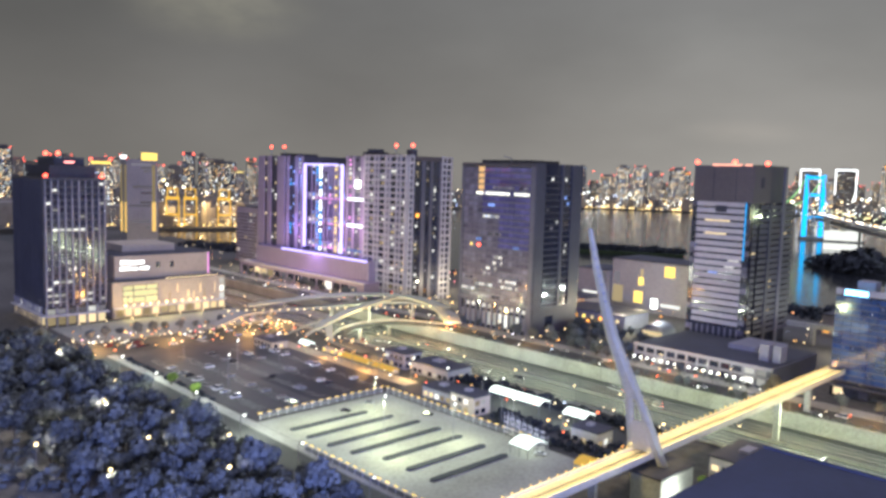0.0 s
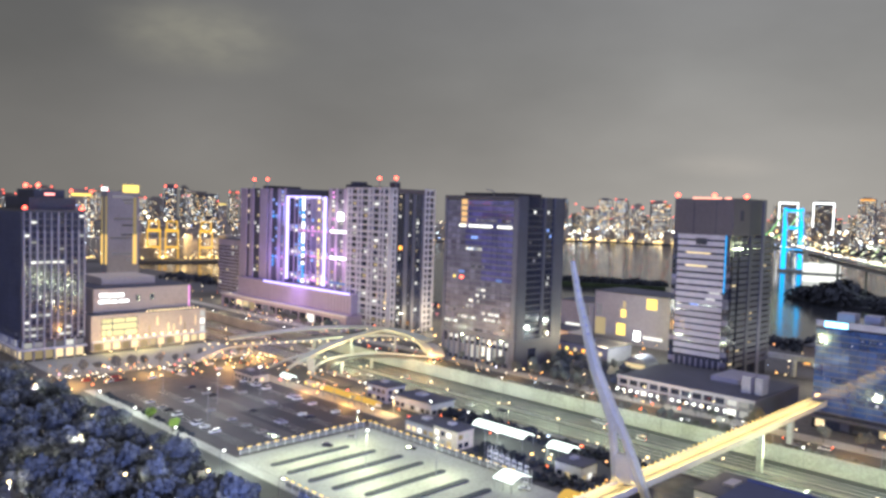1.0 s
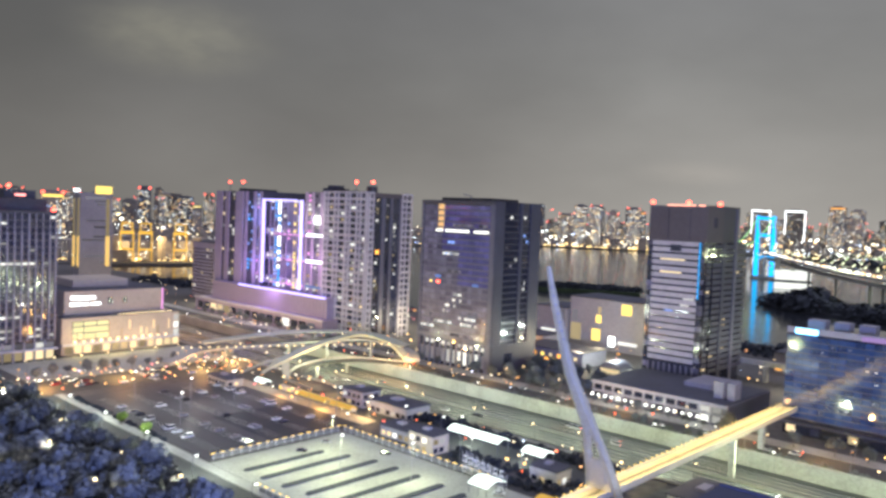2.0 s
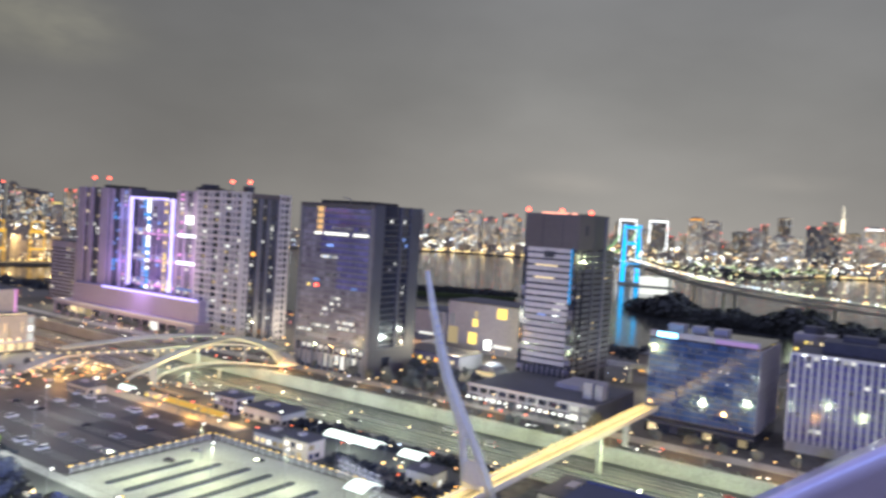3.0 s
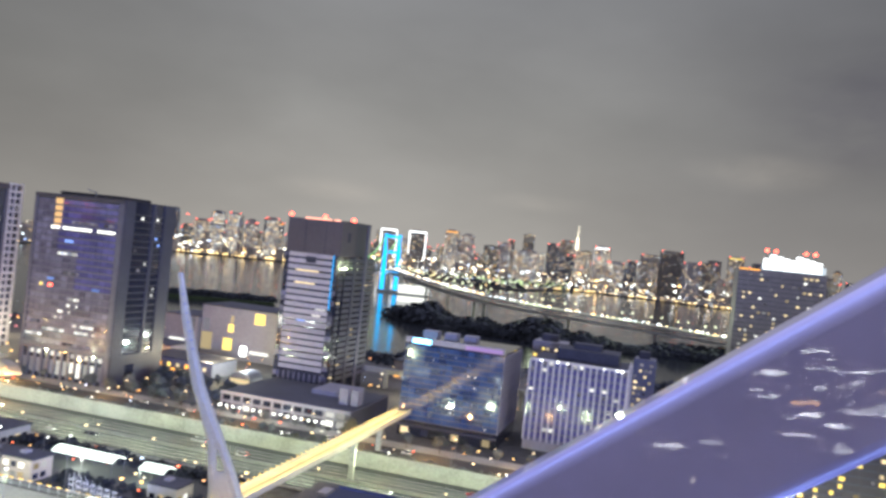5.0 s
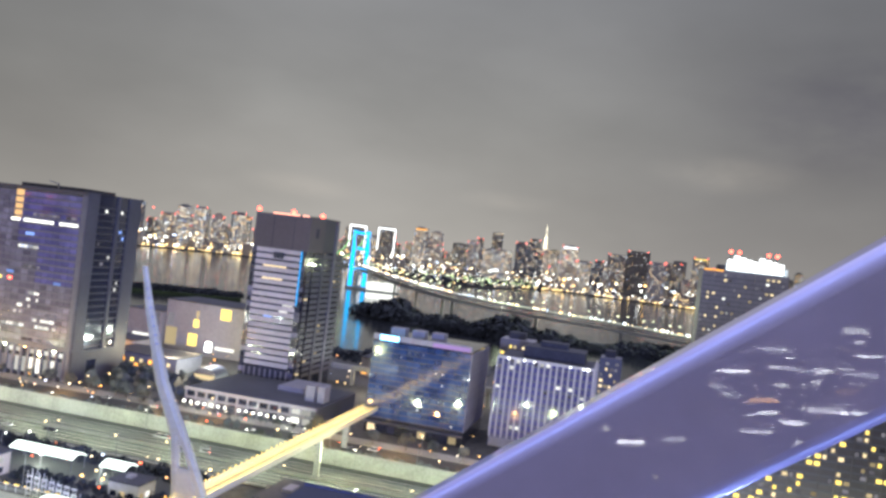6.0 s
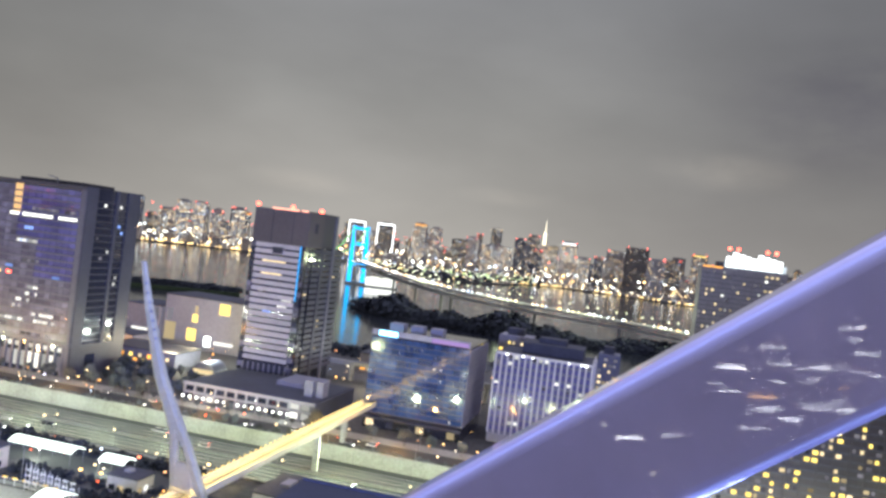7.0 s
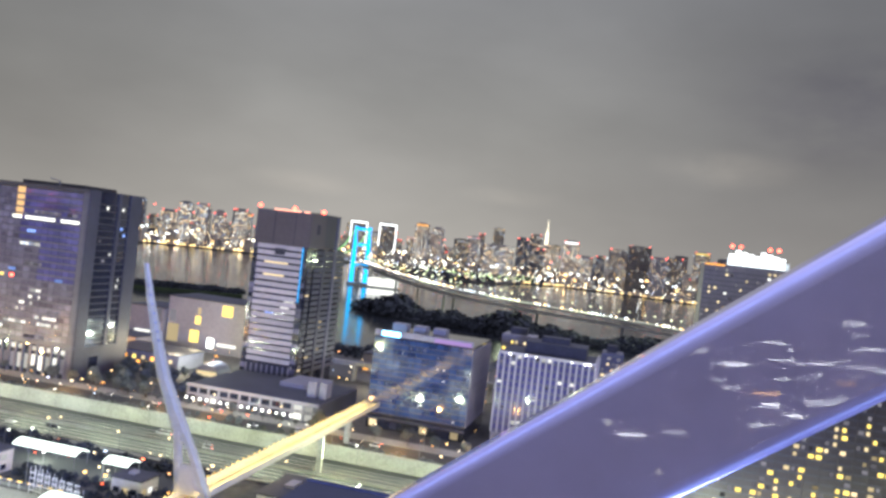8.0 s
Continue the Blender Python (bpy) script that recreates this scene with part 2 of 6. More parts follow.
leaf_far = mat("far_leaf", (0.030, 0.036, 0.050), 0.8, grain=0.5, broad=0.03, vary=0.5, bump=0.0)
# lamplight on a few small trees, put into a brighter leaf colour
leaf_lit = mat("lit_leaf", (0.20, 0.30, 0.05), 0.7, grain=0.9, broad=0.1, vary=0.4, bump=0.0)
bark = mat("bark", (0.08, 0.06, 0.045), 0.9, grain=2.0)
rubber = mat("rubber", (0.02, 0.02, 0.02), 0.8)
wave_paint = mat("wave_bridge_paint", (0.46, 0.47, 0.34), 0.55, grain=0.8, broad=0.1, vary=0.2)
gold_steel = mat("footbridge_paint", (0.55, 0.50, 0.36), 0.55, grain=0.8, broad=0.1, vary=0.15)
deck_tile = mat("footbridge_paving", (0.42, 0.36, 0.26), 0.75, grain=0.9, broad=0.1, vary=0.25)
car_paints = [mat("car_white", (0.7, 0.7, 0.7), 0.3, coat=0.6, bump=0), mat("car_silver", (0.4, 0.4, 0.42), 0.3, 0.5, coat=0.6, bump=0),
              mat("car_black", (0.02, 0.02, 0.025), 0.25, coat=0.8, bump=0), mat("car_red", (0.3, 0.02, 0.02), 0.3, coat=0.6, bump=0)]

win_warm = glow("lit_window_warm", (1.0, 0.76, 0.42), 1.7, 0.15)
win_white = glow("lit_window_white", (1.0, 0.95, 0.86), 1.8, 0.15)
win_dim = glow("lit_window_dim", (0.75, 0.68, 0.75), 0.4, 0.1)
win_blue = glow("lit_window_blue", (0.30, 0.45, 1.0), 1.6)
win_yellow = glow("lit_window_yellow", (1.0, 0.72, 0.16), 2.2, 0.8)
lamp_warm = glow("lamp_warm", (1.0, 0.74, 0.38), 7.5, 0.5)
lamp_cool = glow("lamp_cool", (1.0, 1.0, 0.90), 9, 0.6)
lamp_gold = glow("lamp_gold", (1.0, 0.66, 0.15), 2.8, 0.6)
lamp_orange = glow("lamp_orange", (1.0, 0.42, 0.07), 3.0, 0.6)
beacon_red = glow("beacon_red", (1.0, 0.10, 0.06), 9, 0.7)
neon_violet = glow("neon_violet", (0.55, 0.45, 1.0), 3.0, 0.9)
neon_pink = glow("neon_pink", (1.0, 0.40, 0.85), 1.6, 0.6)
neon_blue = glow("neon_blue", (0.06, 0.45, 1.0), 1.6, 0.8)
neon_white = glow("neon_white", (1.0, 1.0, 1.0), 4.0, 0.9)
# tower legs and cross beams emit blue themselves, standing in for floodlights
bridge_blue = glow("bridge_blue_glow", (0.03, 0.46, 1.0), 2.2, 0.9)
city_specks = specks("city_lights", 9.5)
tower_specks = specks("tower_windows", 4.0)
south_specks = specks("south_lights", 13)

water_mat = mat("bay_water", (0.020, 0.022, 0.028), 0.13, grain=0.16, broad=0.02, vary=0.2, bump=0.07)


# ---- building helpers ----
def box(bm, x0, x1, y0, y1, z0, z1):
    v = [bm.verts.new(c) for c in ((x0, y0, z0), (x1, y0, z0), (x1, y1, z0), (x0, y1, z0), (x0, y0, z1), (x1, y0, z1), (x1, y1, z1), (x0, y1, z1))]
    for f in ((3, 2, 1, 0), (4, 5, 6, 7), (0, 1, 5, 4), (1, 2, 6, 5), (2, 3, 7, 6), (3, 0, 4, 7)):
        bm.faces.new([v[i] for i in f])
    return bm


def boxes(*rows):
    bm = bmesh.new()
    for r in rows:
        box(bm, *r)
    return bm


def mesh_of(bm, material, name="mesh"):
    me = bpy.data.meshes.new(name)
    bm.to_mesh(me)
    bm.free()
    me.materials.append(material)
    return me


def thing(name, u, w, z, label, category, group="", kind="", turn=0.0):
    ob = new(name)
    ob.matrix_world = TURN @ pose(u, w, z, 0, 0, turn)
    ob.empty_display_size = 0.5
    return tagged(ob, label, category, group, kind)


def piece(name, me, parent, m=None, label=""):
    ob = new(name, me)
    ob.parent = parent
    if m is not None:
        ob.matrix_local = m
    return tagged(ob, label)


def part(name, bm, material, parent, label="", m=None):
    return piece(name, mesh_of(bm, material, name), parent, m, label)


def solo(name, bm, material, u, w, z, label, category="", group="", kind="", turn=0.0):
    ob = new(name, mesh_of(bm, material, name))
    ob.matrix_world = TURN @ pose(u, w, z, 0, 0, turn)
    return tagged(ob, label, category, group, kind)


def prism(bm, ring, z0, z1):
    """An upright prism over a ring of (x, y), counter-clockwise."""
    a = [bm.verts.new((x, y, z0)) for x, y in ring]
    b = [bm.verts.new((x, y, z1)) for x, y in ring]
    k = len(ring)
    for i in range(k):
        bm.faces.new((a[i], a[(i + 1) % k], b[(i + 1) % k], b[i]))
    bm.faces.new(b)
    bm.faces.new(a[::-1])
    return bm


def tube(bm, p, q, r0, r1, sides=8):
    p, q = Vector(p), Vector(q)
    turn = (q - p).to_track_quat("Z", "Y").to_matrix()
    ends = []
    for c, r in ((p, r0), (q, r1)):
        ends.append([bm.verts.new(c + turn @ Vector((r * math.cos(2 * math.pi * i / sides), r * math.sin(2 * math.pi * i / sides), 0))) for i in range(sides)])
    for i in range(sides):
        bm.faces.new((ends[0][i], ends[0][(i + 1) % sides], ends[1][(i + 1) % sides], ends[1][i]))
    bm.faces.new(ends[1])
    bm.faces.new(ends[0][::-1])
    return bm


class Face:
    """One facade of a tower: x runs along it, z up, and y out of it is negative."""
    def __init__(self, parent, x0, y0, turn, length):
        self.parent, self.length = parent, length
        self.m = pose(x0, y0, 0, 0, 0, turn)
        self.store = {}

    def put(self, name, x0, x1, z0, z1, out, material, back=0.15, label=""):
        key = (round(x1 - x0, 2), round(z1 - z0, 2), out, back, material.name)
        if key not in self.store:
            self.store[key] = mesh_of(boxes((0, x1 - x0, -out, back, 0, z1 - z0)), material, name)
        return piece(name, self.store[key], self.parent, self.m @ pose(x0, 0, z0), label)


def faces(parent, lx, ly):
    """The two sides of a block that look towards the wheel: its south side (along x) and its east side (along y)."""
    return Face(parent, 0, 0, 0, lx), Face(parent, lx, 0, 90, ly)


def beacon(parent, x, y, z, h=6.0):
    mast = part("mast", tube(bmesh.new(), (x, y, z), (x, y, z + h), 0.35, 0.2, 6), steel_grey, parent)
    bm = bmesh.new()
    bmesh.ops.create_icosphere(bm, subdivisions=1, radius=1.5, matrix=Matrix.Translation((x, y, z + h + 1.0)))
    part("beacon", bm, beacon_red, mast, "glowing red aircraft warning lamp")

# ---- water and land ----
def polar(az, d):
    """A place by its bearing and distance from the wheel, in the street grid."""
    a = radians(az)
    p = TURN.inverted() @ Vector((d * math.sin(a), d * math.cos(a), 0))
    return p.x, p.y


solo("water", boxes((-4900, 4900, 380, 4900, -14, -2), (-4900, -1300.1, -4900, 380, -14, -2), (620, 4900, -4900, 380, -14, -2), (-1300.1, 620, -4900, -300.1, -14, -2)), water_mat, 0, 0, 0, "dark grey bay water with soft ripples", "water", kind="structure")
NEAR, FAR, CUT = 276, 342, -6.5      # the motorway's cutting: its two walls and its floor
near_land = prism(bmesh.new(), [(-1300, -300), (620, -300), (620, NEAR), (-1300, NEAR)], -11, 0)
solo("ground", near_land, soil, 0, 0, 0, "dark city ground of asphalt and soil", "ground", kind="structure")
shore_land = prism(bmesh.new(), [(-1300, FAR), (620, FAR), (660, 640), (100, 700), (-150, 700), (-420, 610), (-900, 505), (-1300, 470)], -11, 0)
solo("shore_ground", shore_land, soil, 0, 0, 0, "dark city ground along the waterfront", "ground", kind="structure")
solo("road", boxes((-1300, 620, NEAR, FAR, -11, CUT)), asphalt, 0, 0, 0, "wide sunken motorway of worn asphalt", "road", kind="structure")
SHORE = ((-60, 1500), (-40, 1345), (-14, 1345), (-10, 1700), (0, 2300), (5, 2780), (20, 2800), (27, 2900), (30, 2700), (33, 2400), (36, 2500), (38, 2800), (41, 2950), (46, 2900), (52, 2750), (60, 2650), (70, 2600))


def shore(az):
    """How far off the other shore lies on a bearing."""
    for (a, d), (b, e) in zip(SHORE, SHORE[1:]):
        if a <= az <= b:
            return d + (e - d) * (az - a) / (b - a)
    return SHORE[-1][1]


far = [polar(a, d) for a, d in reversed(SHORE)]
back = [polar(a, 4750) for a in (-60, -45, -30, -15, 0, 15, 30, 45, 60, 70)]
solo("far_ground", prism(bmesh.new(), far + back, -11, 1.5), soil, 0, 0, 0, "dark far shore of the city across the bay", "ground", kind="structure")
solo("park_ground", prism(bmesh.new(), [(-388, 1040), (-330, 985), (-180, 950), (-40, 955), (120, 1010), (270, 1080), (270, 1120), (60, 1090), (-180, 1030), (-370, 1075)], -11, 1), leaf_far, 0, 0, 0, "dark wooded battery island in the bay", "ground", kind="structure")
solo("islet_ground", prism(bmesh.new(), [(-700, 865), (-520, 960), (-535, 990), (-715, 895)], -11, 2), grass_mat, 0, 0, 0, "dark wooded bird islet in the bay", "ground", kind="structure")

rnd = random.Random(5)


# ---- towers ----
def office_fins():
    """Dark glass tower with pale upright fins, by the mall."""
    W, D, H = 62, 36, 90.5
    t = thing("office_tower", -500 - W, 148.5, 0, "dark glass office tower with pale upright fins and lit base", "building")
    part("glass_core", boxes((0, W, 0, D, 0, H)), glass_dark, t)
    a, b = faces(t, W, D)
    for f in (a, b):
        L = f.length
        fin_n = round(L / 4.0)
        for i in range(fin_n + 1):
            x = min(max(i * L / fin_n, 0.5), L - 0.5)
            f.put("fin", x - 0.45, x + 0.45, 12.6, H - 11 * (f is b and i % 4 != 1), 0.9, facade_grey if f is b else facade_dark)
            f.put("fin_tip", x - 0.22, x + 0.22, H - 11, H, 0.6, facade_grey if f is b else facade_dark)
        for k in range(19):
            f.put("spandrel", 0, L, 13 + k * 4.05, 13.9 + k * 4.05, 0.15, facade_dark)
        rows = {0: 0.7, 1: 0.6, 3: 0.45, 11: 0.6, 15: 0.35} if f is b else {0: 0.3, 8: 0.15}
        for k in range(19):
            for i in range(fin_n):
                if rnd.random() < rows.get(k, 0.05 if f is b else 0.012):
                    f.put("lit_window", (i + 0.12) * L / fin_n, (i + 0.88) * L / fin_n, 14.7 + k * 4.05, 16.2 + k * 4.05, 0.04, rnd.choice((win_white, win_white, win_dim)))
        # lit colonnade at the foot
        for i in range(int(L / 6)):
            f.put("lobby_window", i * 6 + 0.7, i * 6 + 5.3, 1, 6.5, 0.1, win_warm)
            f.put("upper_lobby_window", i * 6 + 0.7, i * 6 + 5.3, 8, 11.2, 0.1, win_white if rnd.random() < 0.6 else win_dim)
            f.put("pillar", i * 6 - 0.5, i * 6 + 0.5, 0, 12.5, 1.2, facade_grey)
        f.put("canopy", -1, L + 1, 6.8, 7.6, 3.0, facade_pale)
    part("penthouse", boxes((10, W - 5, 5, D - 4, H, H + 9), (20, W - 10, 9, D - 9, H + 9, H + 14)), roof_dark, t)
    part("roof_sign", boxes((W - 9.9, W - 9.7, 15, 21, H + 10.5, H + 11.6)), glow("roof_sign_red", (1.0, 0.32, 0.28), 4.0, 0.9), t)
    part("parapet", boxes((0, W, 0, 0.6, H, H + 1.6), (W - 0.6, W, 0.6, D, H, H + 1.6)), facade_dark, t)
    for x, y in ((W - 1.5, 1.5), (W - 1.5, D - 1.5), (20, 14), (W - 18, 14)):
        beacon(t, x, y, H + (14 if 10 < x < W - 8 else 0), 1.5)
    return t


def mall():
    t = thing("shopping_mall", -545, 190, 0, "cream shopping mall with floodlit front and glowing sign", "building")
    part("lower_block", boxes((0, 38, 1, 81, 0, 23.5)), cream, t)
    part("upper_block", boxes((-60, 26, 7, 75, 23.5, 39.5), (-30, 6, 20, 58, 39.5, 45)), cream, t)
    part("roof", boxes((-59, 25, 8, 74, 39.52, 40.0)), roof_dark, t)
    part("terrace", boxes((26.02, 37.5, 1.5, 80.5, 23.52, 24.0)), roof_dark, t)
    f = Face(t, 38, 1, 90, 80)
    for i in range(13):
        f.put("shop_window", 2 + i * 6.1, 6.6 + i * 6.1, 0.8, 5.2, 0.12, win_warm)
        f.put("pillar", 0.9 + i * 6.1, 1.9 + i * 6.1, 0, 7, 0.9, cream)
    f.put("canopy", 0, 80, 6.2, 7, 2.5, facade_pale)
    panel_light = glow("display_light", (1.0, 0.86, 0.42), 1.5, 0.7)
    f.put("display_frame", 6.6, 30.4, 9.4, 21.4, 0.12, facade_dark)
    for x0, x1, z0, z1 in ((7, 13.4, 18, 21), (7, 13.4, 14.2, 17.4), (7, 9.6, 9.8, 13.6), (10.2, 13.4, 9.8, 13.6), (14, 22, 18.2, 21), (22.5, 30, 18.2, 21), (14, 30, 13.8, 17.6), (14, 21.5, 9.8, 13.2), (22, 30, 9.8, 13.2)):
        f.put("display_panel", x0, x1, z0, z1, 0.2, panel_light)
    for x, z, h in ((38.5, 8.4, 6), (44, 14, 6), (52, 10, 5), (56, 9, 5), (61, 13, 6), (64, 9, 6), (72, 12, 7)):
        f.put("wall_light", x, x + 0.7, z, z + h, 0.25, win_warm)
    for i in range(12):
        f.put("uplight", 8 + i * 5.6, 9 + i * 5.6, 7.6, 8.6, 0.3, lamp_warm)
    for i in range(3):
        f.put("corner_screen", 76, 79.5, 7 + i * 5.4, 11.2 + i * 5.4, 0.25, win_white)
    g = Face(t, 26, 7, 90, 68)
    # the sign's two lines, kept as plain bars
    for x, w, z, h in ((4, 5.5, 34.2, 2.2), (10, 6.5, 33.8, 2.2), (17, 3, 34.0, 2.0), (3.5, 7, 30.0, 2.0), (11.5, 4, 30.0, 1.5), (17, 6.5, 30.0, 1.6)):
        g.put("sign_bar", x, x + w, z, z + h, 0.35, neon_white)
    g.put("violet_light", 66.8, 67.8, 24.2, 39.4, 0.4, neon_pink)
    for x in (28.5, 38.5):
        g.put("dark_window", x, x + 2.8, 30.5, 34.5, 0.05, glass_dark)
    part("parapet_lights", boxes(*[(37.8, 38.2, 38 + i * 2.6, 38.6 + i * 2.6, 24.2, 24.8) for i in range(15)]), lamp_warm, t)
    return t


def broadcast_centre():
    """Twin towers in a lattice of pale beams, joined by bridges over a stepped podium, with violet light lines."""
    t = thing("broadcast_centre", -648, 392, 0, "twin-tower broadcasting centre in pale lattice with violet light lines", "building")
    X0, A0, A1, L, D, H, PT = -17, 60, 124, 202, 47, 114.0, 29.0
    part("podium", boxes((X0 - 7, 171, -16, D, 0, 12.5)), facade_purple, t)
    part("upper_podium", boxes((-8, 166, -8, D, 12.5, PT)), facade_purple, t)
    part("left_tower", boxes((X0, A0, 0, D, 12.5, H)), slate, t)
    part("right_tower", boxes((A1, L, 0, D, 0, H)), facade_mid, t)
    part("rear_wall", boxes((A0, A1, 18, D, PT, H - 8)), facade_purple, t)
    part("roof_dome", prism(prism(bmesh.new(), [(138 + 11 * math.cos(i * math.pi / 6), 20 + 11 * math.sin(i * math.pi / 6)) for i in range(12)], H, H + 4),
                            [(138 + 7 * math.cos(i * math.pi / 6), 20 + 7 * math.sin(i * math.pi / 6)) for i in range(12)], H + 4, H + 6.5), roof_dark, t)
    a, b = Face(t, 0, 0, 0, L), Face(t, L, 0, 90, D)
    FL = 4.8

    def lattice(f, columns, x0, x1, z0, lit, mats):
        """Paired columns and floor beams standing clear of the wall, lit rooms between them."""
        for x, thick in columns:
            f.put("column", x - thick / 2, x + thick / 2, z0, H + 1.2, 1.5, facade_pale)
        k, z = 0, H + 1.0
        while z > z0 + 2:
            main = k % 6 == 1
            f.put("beam", x0, x1, z - (1.7 if main else 1.15), z, 1.4 if main else 1.3, facade_pale)
            if k < 2:
                for (xa, ta), (xb, tb) in zip(columns, columns[1:]):
                    f.put("open_bay", xa + ta / 2, xb - tb / 2, z - FL, z - 1.5, 0.1, glass_dark)
            else:
                for (xa, ta), (xb, tb) in zip(columns, columns[1:]):
                    if xb - xa < 5:
                        f.put("small_window", xa + ta / 2 + 0.3, xb - tb / 2 - 0.3, z - FL + 0.8, z - 1.8, 0.2, glass_dark)
                        continue
                    f.put("recess", xa + ta / 2, xb - tb / 2, z - FL + 0.2, z - 1.5, 0.05, glass_dark)
                    if rnd.random() < lit:
                        w = rnd.uniform(0.35, 0.8) * (xb - xa - 2)
                        xs = xa + 1 + rnd.random() * (xb - xa - 2 - w)
                        f.put("lit_window", xs, xs + w, z - FL + 0.8, z - 2.0, 0.12, rnd.choice(mats))
            z -= FL
            k += 1

    lattice(a, [(150, 1.7), (154.5, 1.0), (163, 1.2), (167.5, 1.0), (177, 1.7), (181.5, 1.4), (190, 1.0), (194.5, 1.0), (201.2, 1.6)], 149, L, 0, 0.66, (win_white, win_white, win_warm, win_dim))
    lattice(b, [(0.8, 1.6), (5, 1.0)], 0, 6, 0, 0.1, (win_dim,))
    lattice(b, [(36, 1.2), (40.5, 1.0), (46.2, 1.6)], 35, D, 0, 0.2, (win_dim, win_white))
    # east side: dark glass shafts between slim piers
    for y0, y1 in ((7, 14), (18, 23), (26, 33)):
        b.put("glass_shaft", y0, y1, 3, H - 3, 0.3, glass_dark)
    for y0, y1 in ((14, 18), (23, 26), (33, 35)):
        b.put("pier", y0, y1, 0, H, 0.9, facade_mid)
    b.put("roof_band", 0, D, H - 3, H + 0.5, 1.0, brown_crown)
    for k in range(34):
        y = rnd.choice((8.5, 9.5, 19.5, 27.5, 29))
        z = 8 + 3.0 * k + rnd.random()
        b.put("shaft_light", y, y + rnd.choice((1.2, 2.2)), z, z + 1.9, 0.36, rnd.choice((win_white, win_white, win_warm, win_dim)))
    b.put("red_sign", 9, 12.5, 67, 70, 0.4, lamp_orange)
    # the inner side of the right tower, tinted by the light lines
    for x0, x1 in ((124, 127), (133, 136), (144, 149)):
        a.put("inner_pier", x0, x1, PT, H, 0.7, facade_purple)
    for k in range(22):
        for x in (128, 137, 140.5):
            if rnd.random() < 0.5:
                a.put("lit_window", x, x + rnd.choice((2.4, 3.2)), 32 + k * 3.7, 34.2 + k * 3.7, 0.12, neon_pink if x < 136 and rnd.random() < 0.4 else rnd.choice((win_white, win_warm, win_dim)))
    a.put("studio_window", 136.5, 146, 88, 94, 0.2, lamp_cool, label="brightly lit studio window")
    a.put("studio_window", 138, 144, 84, 87, 0.2, win_white)
    # left tower: plain piers and narrow lit slots
    for x0, x1 in ((X0, -6), (-1, 6), (17, 30), (33, 37), (47, 52), (56, A0)):
        a.put("pier", x0, x1, PT, H, 0.9, facade_purple)
    for k in range(22):
        for x, ms, p in ((-5, (win_warm, win_white), 0.28), (7, (win_dim, win_white), 0.16), (12, (win_white, win_warm), 0.45), (38, (win_blue, neon_blue), 0.3), (43, (win_dim, win_blue), 0.3), (53, (win_white, win_blue, neon_pink), 0.7)):
            if rnd.random() < p:
                a.put("lit_window", x, x + 2.3, 32 + k * 3.7, 34.4 + k * 3.7, 0.1, rnd.choice(ms))
    # bridges between the towers
    for z in (33, 54, 76):
        part("sky_bridge", boxes((A0 + 0.02, A1 - 0.02, 4, 16, z, z + 6)), facade_purple, t)
        a.put("bridge_light", A0 + 10, A1 - 6, z + 0.4, z + 1.9, -3.7, neon_pink, back=4.0)
        for i in range(16):
            a.put("bridge_window", 64 + i * 3.6, 66.6 + i * 3.6, z + 2.6, z + 4.6, -3.7, (win_white, win_dim, win_blue)[i % 3], back=4.0)
        a.put("ledge_light", 127, 149, z + 1.5, z + 3.2, 1.0, neon_white if z > 40 else win_blue)
    # columns of coloured room lights in the atrium
    for x, ms, p in ((69, (win_white, win_blue), 0.4), (75, (neon_blue, win_blue), 0.75), (80, (neon_blue, neon_white), 0.85), (88, (win_white, win_dim), 0.5), (94, (win_blue, neon_pink), 0.3), (103, (win_warm, win_yellow), 0.65), (108, (win_warm, win_white), 0.4)):
        a.put("atrium_pier", x - 1.6, x - 0.4, PT, H - 8, -3.2, facade_purple, back=4.0)
        for k in range(24):
            if rnd.random() < p:
                a.put("atrium_lamp", x, x + 2.8, 31 + 3.2 * k, 33.4 + 3.2 * k, -3.6, rnd.choice(ms), back=4.0)
    # light lines: two uprights and a lintel, and a long line along the upper podium
    a.put("light_line", 63, 64.3, PT + 4, H - 7, 2.2, neon_violet, label="violet neon light line")
    a.put("light_line", 118.6, 119.9, PT + 2, H - 7, 2.2, neon_violet)
    a.put("light_line", 63, 112, H - 8, H - 6.6, 2.2, neon_violet)
    part("podium_light", boxes((38, 164, -8.8, -8.02, PT - 0.6, PT + 0.9)), neon_violet, t, "violet neon line along the podium")
    part("podium_edge", boxes((X0 - 8, 172, -17, -16.02, 11.6, 13.2)), facade_pale, t)
    for k in range(16):
        x = X0 - 2 + k * 11.4
        part("podium_window", boxes((x, x + 9.4, -16.15, -16.0, 2.5, 9)), win_warm if k in (2, 3, 4) else win_white if k == 12 else win_dim if k % 3 == 0 else glass_dark, t)
    for i in range(40):
        part("podium_joint", boxes((-6 + i * 4.3, -5.7 + i * 4.3, -8.12, -8.0, 13.2, PT - 0.8)), slate, t)
    for x in (X0 + 6, 12, 176, L - 6):
        beacon(t, x, 10, H, 8)
    for row in ((2, 14, 12, 30, H, H + 3), (30, 44, 8, 26, H, H + 2.2), (156, 172, 12, 30, H, H + 2.2), (184, 190, 14, 20, H, H + 6)):
        part("roof_unit", boxes(row), roof_dark, t)
    return t


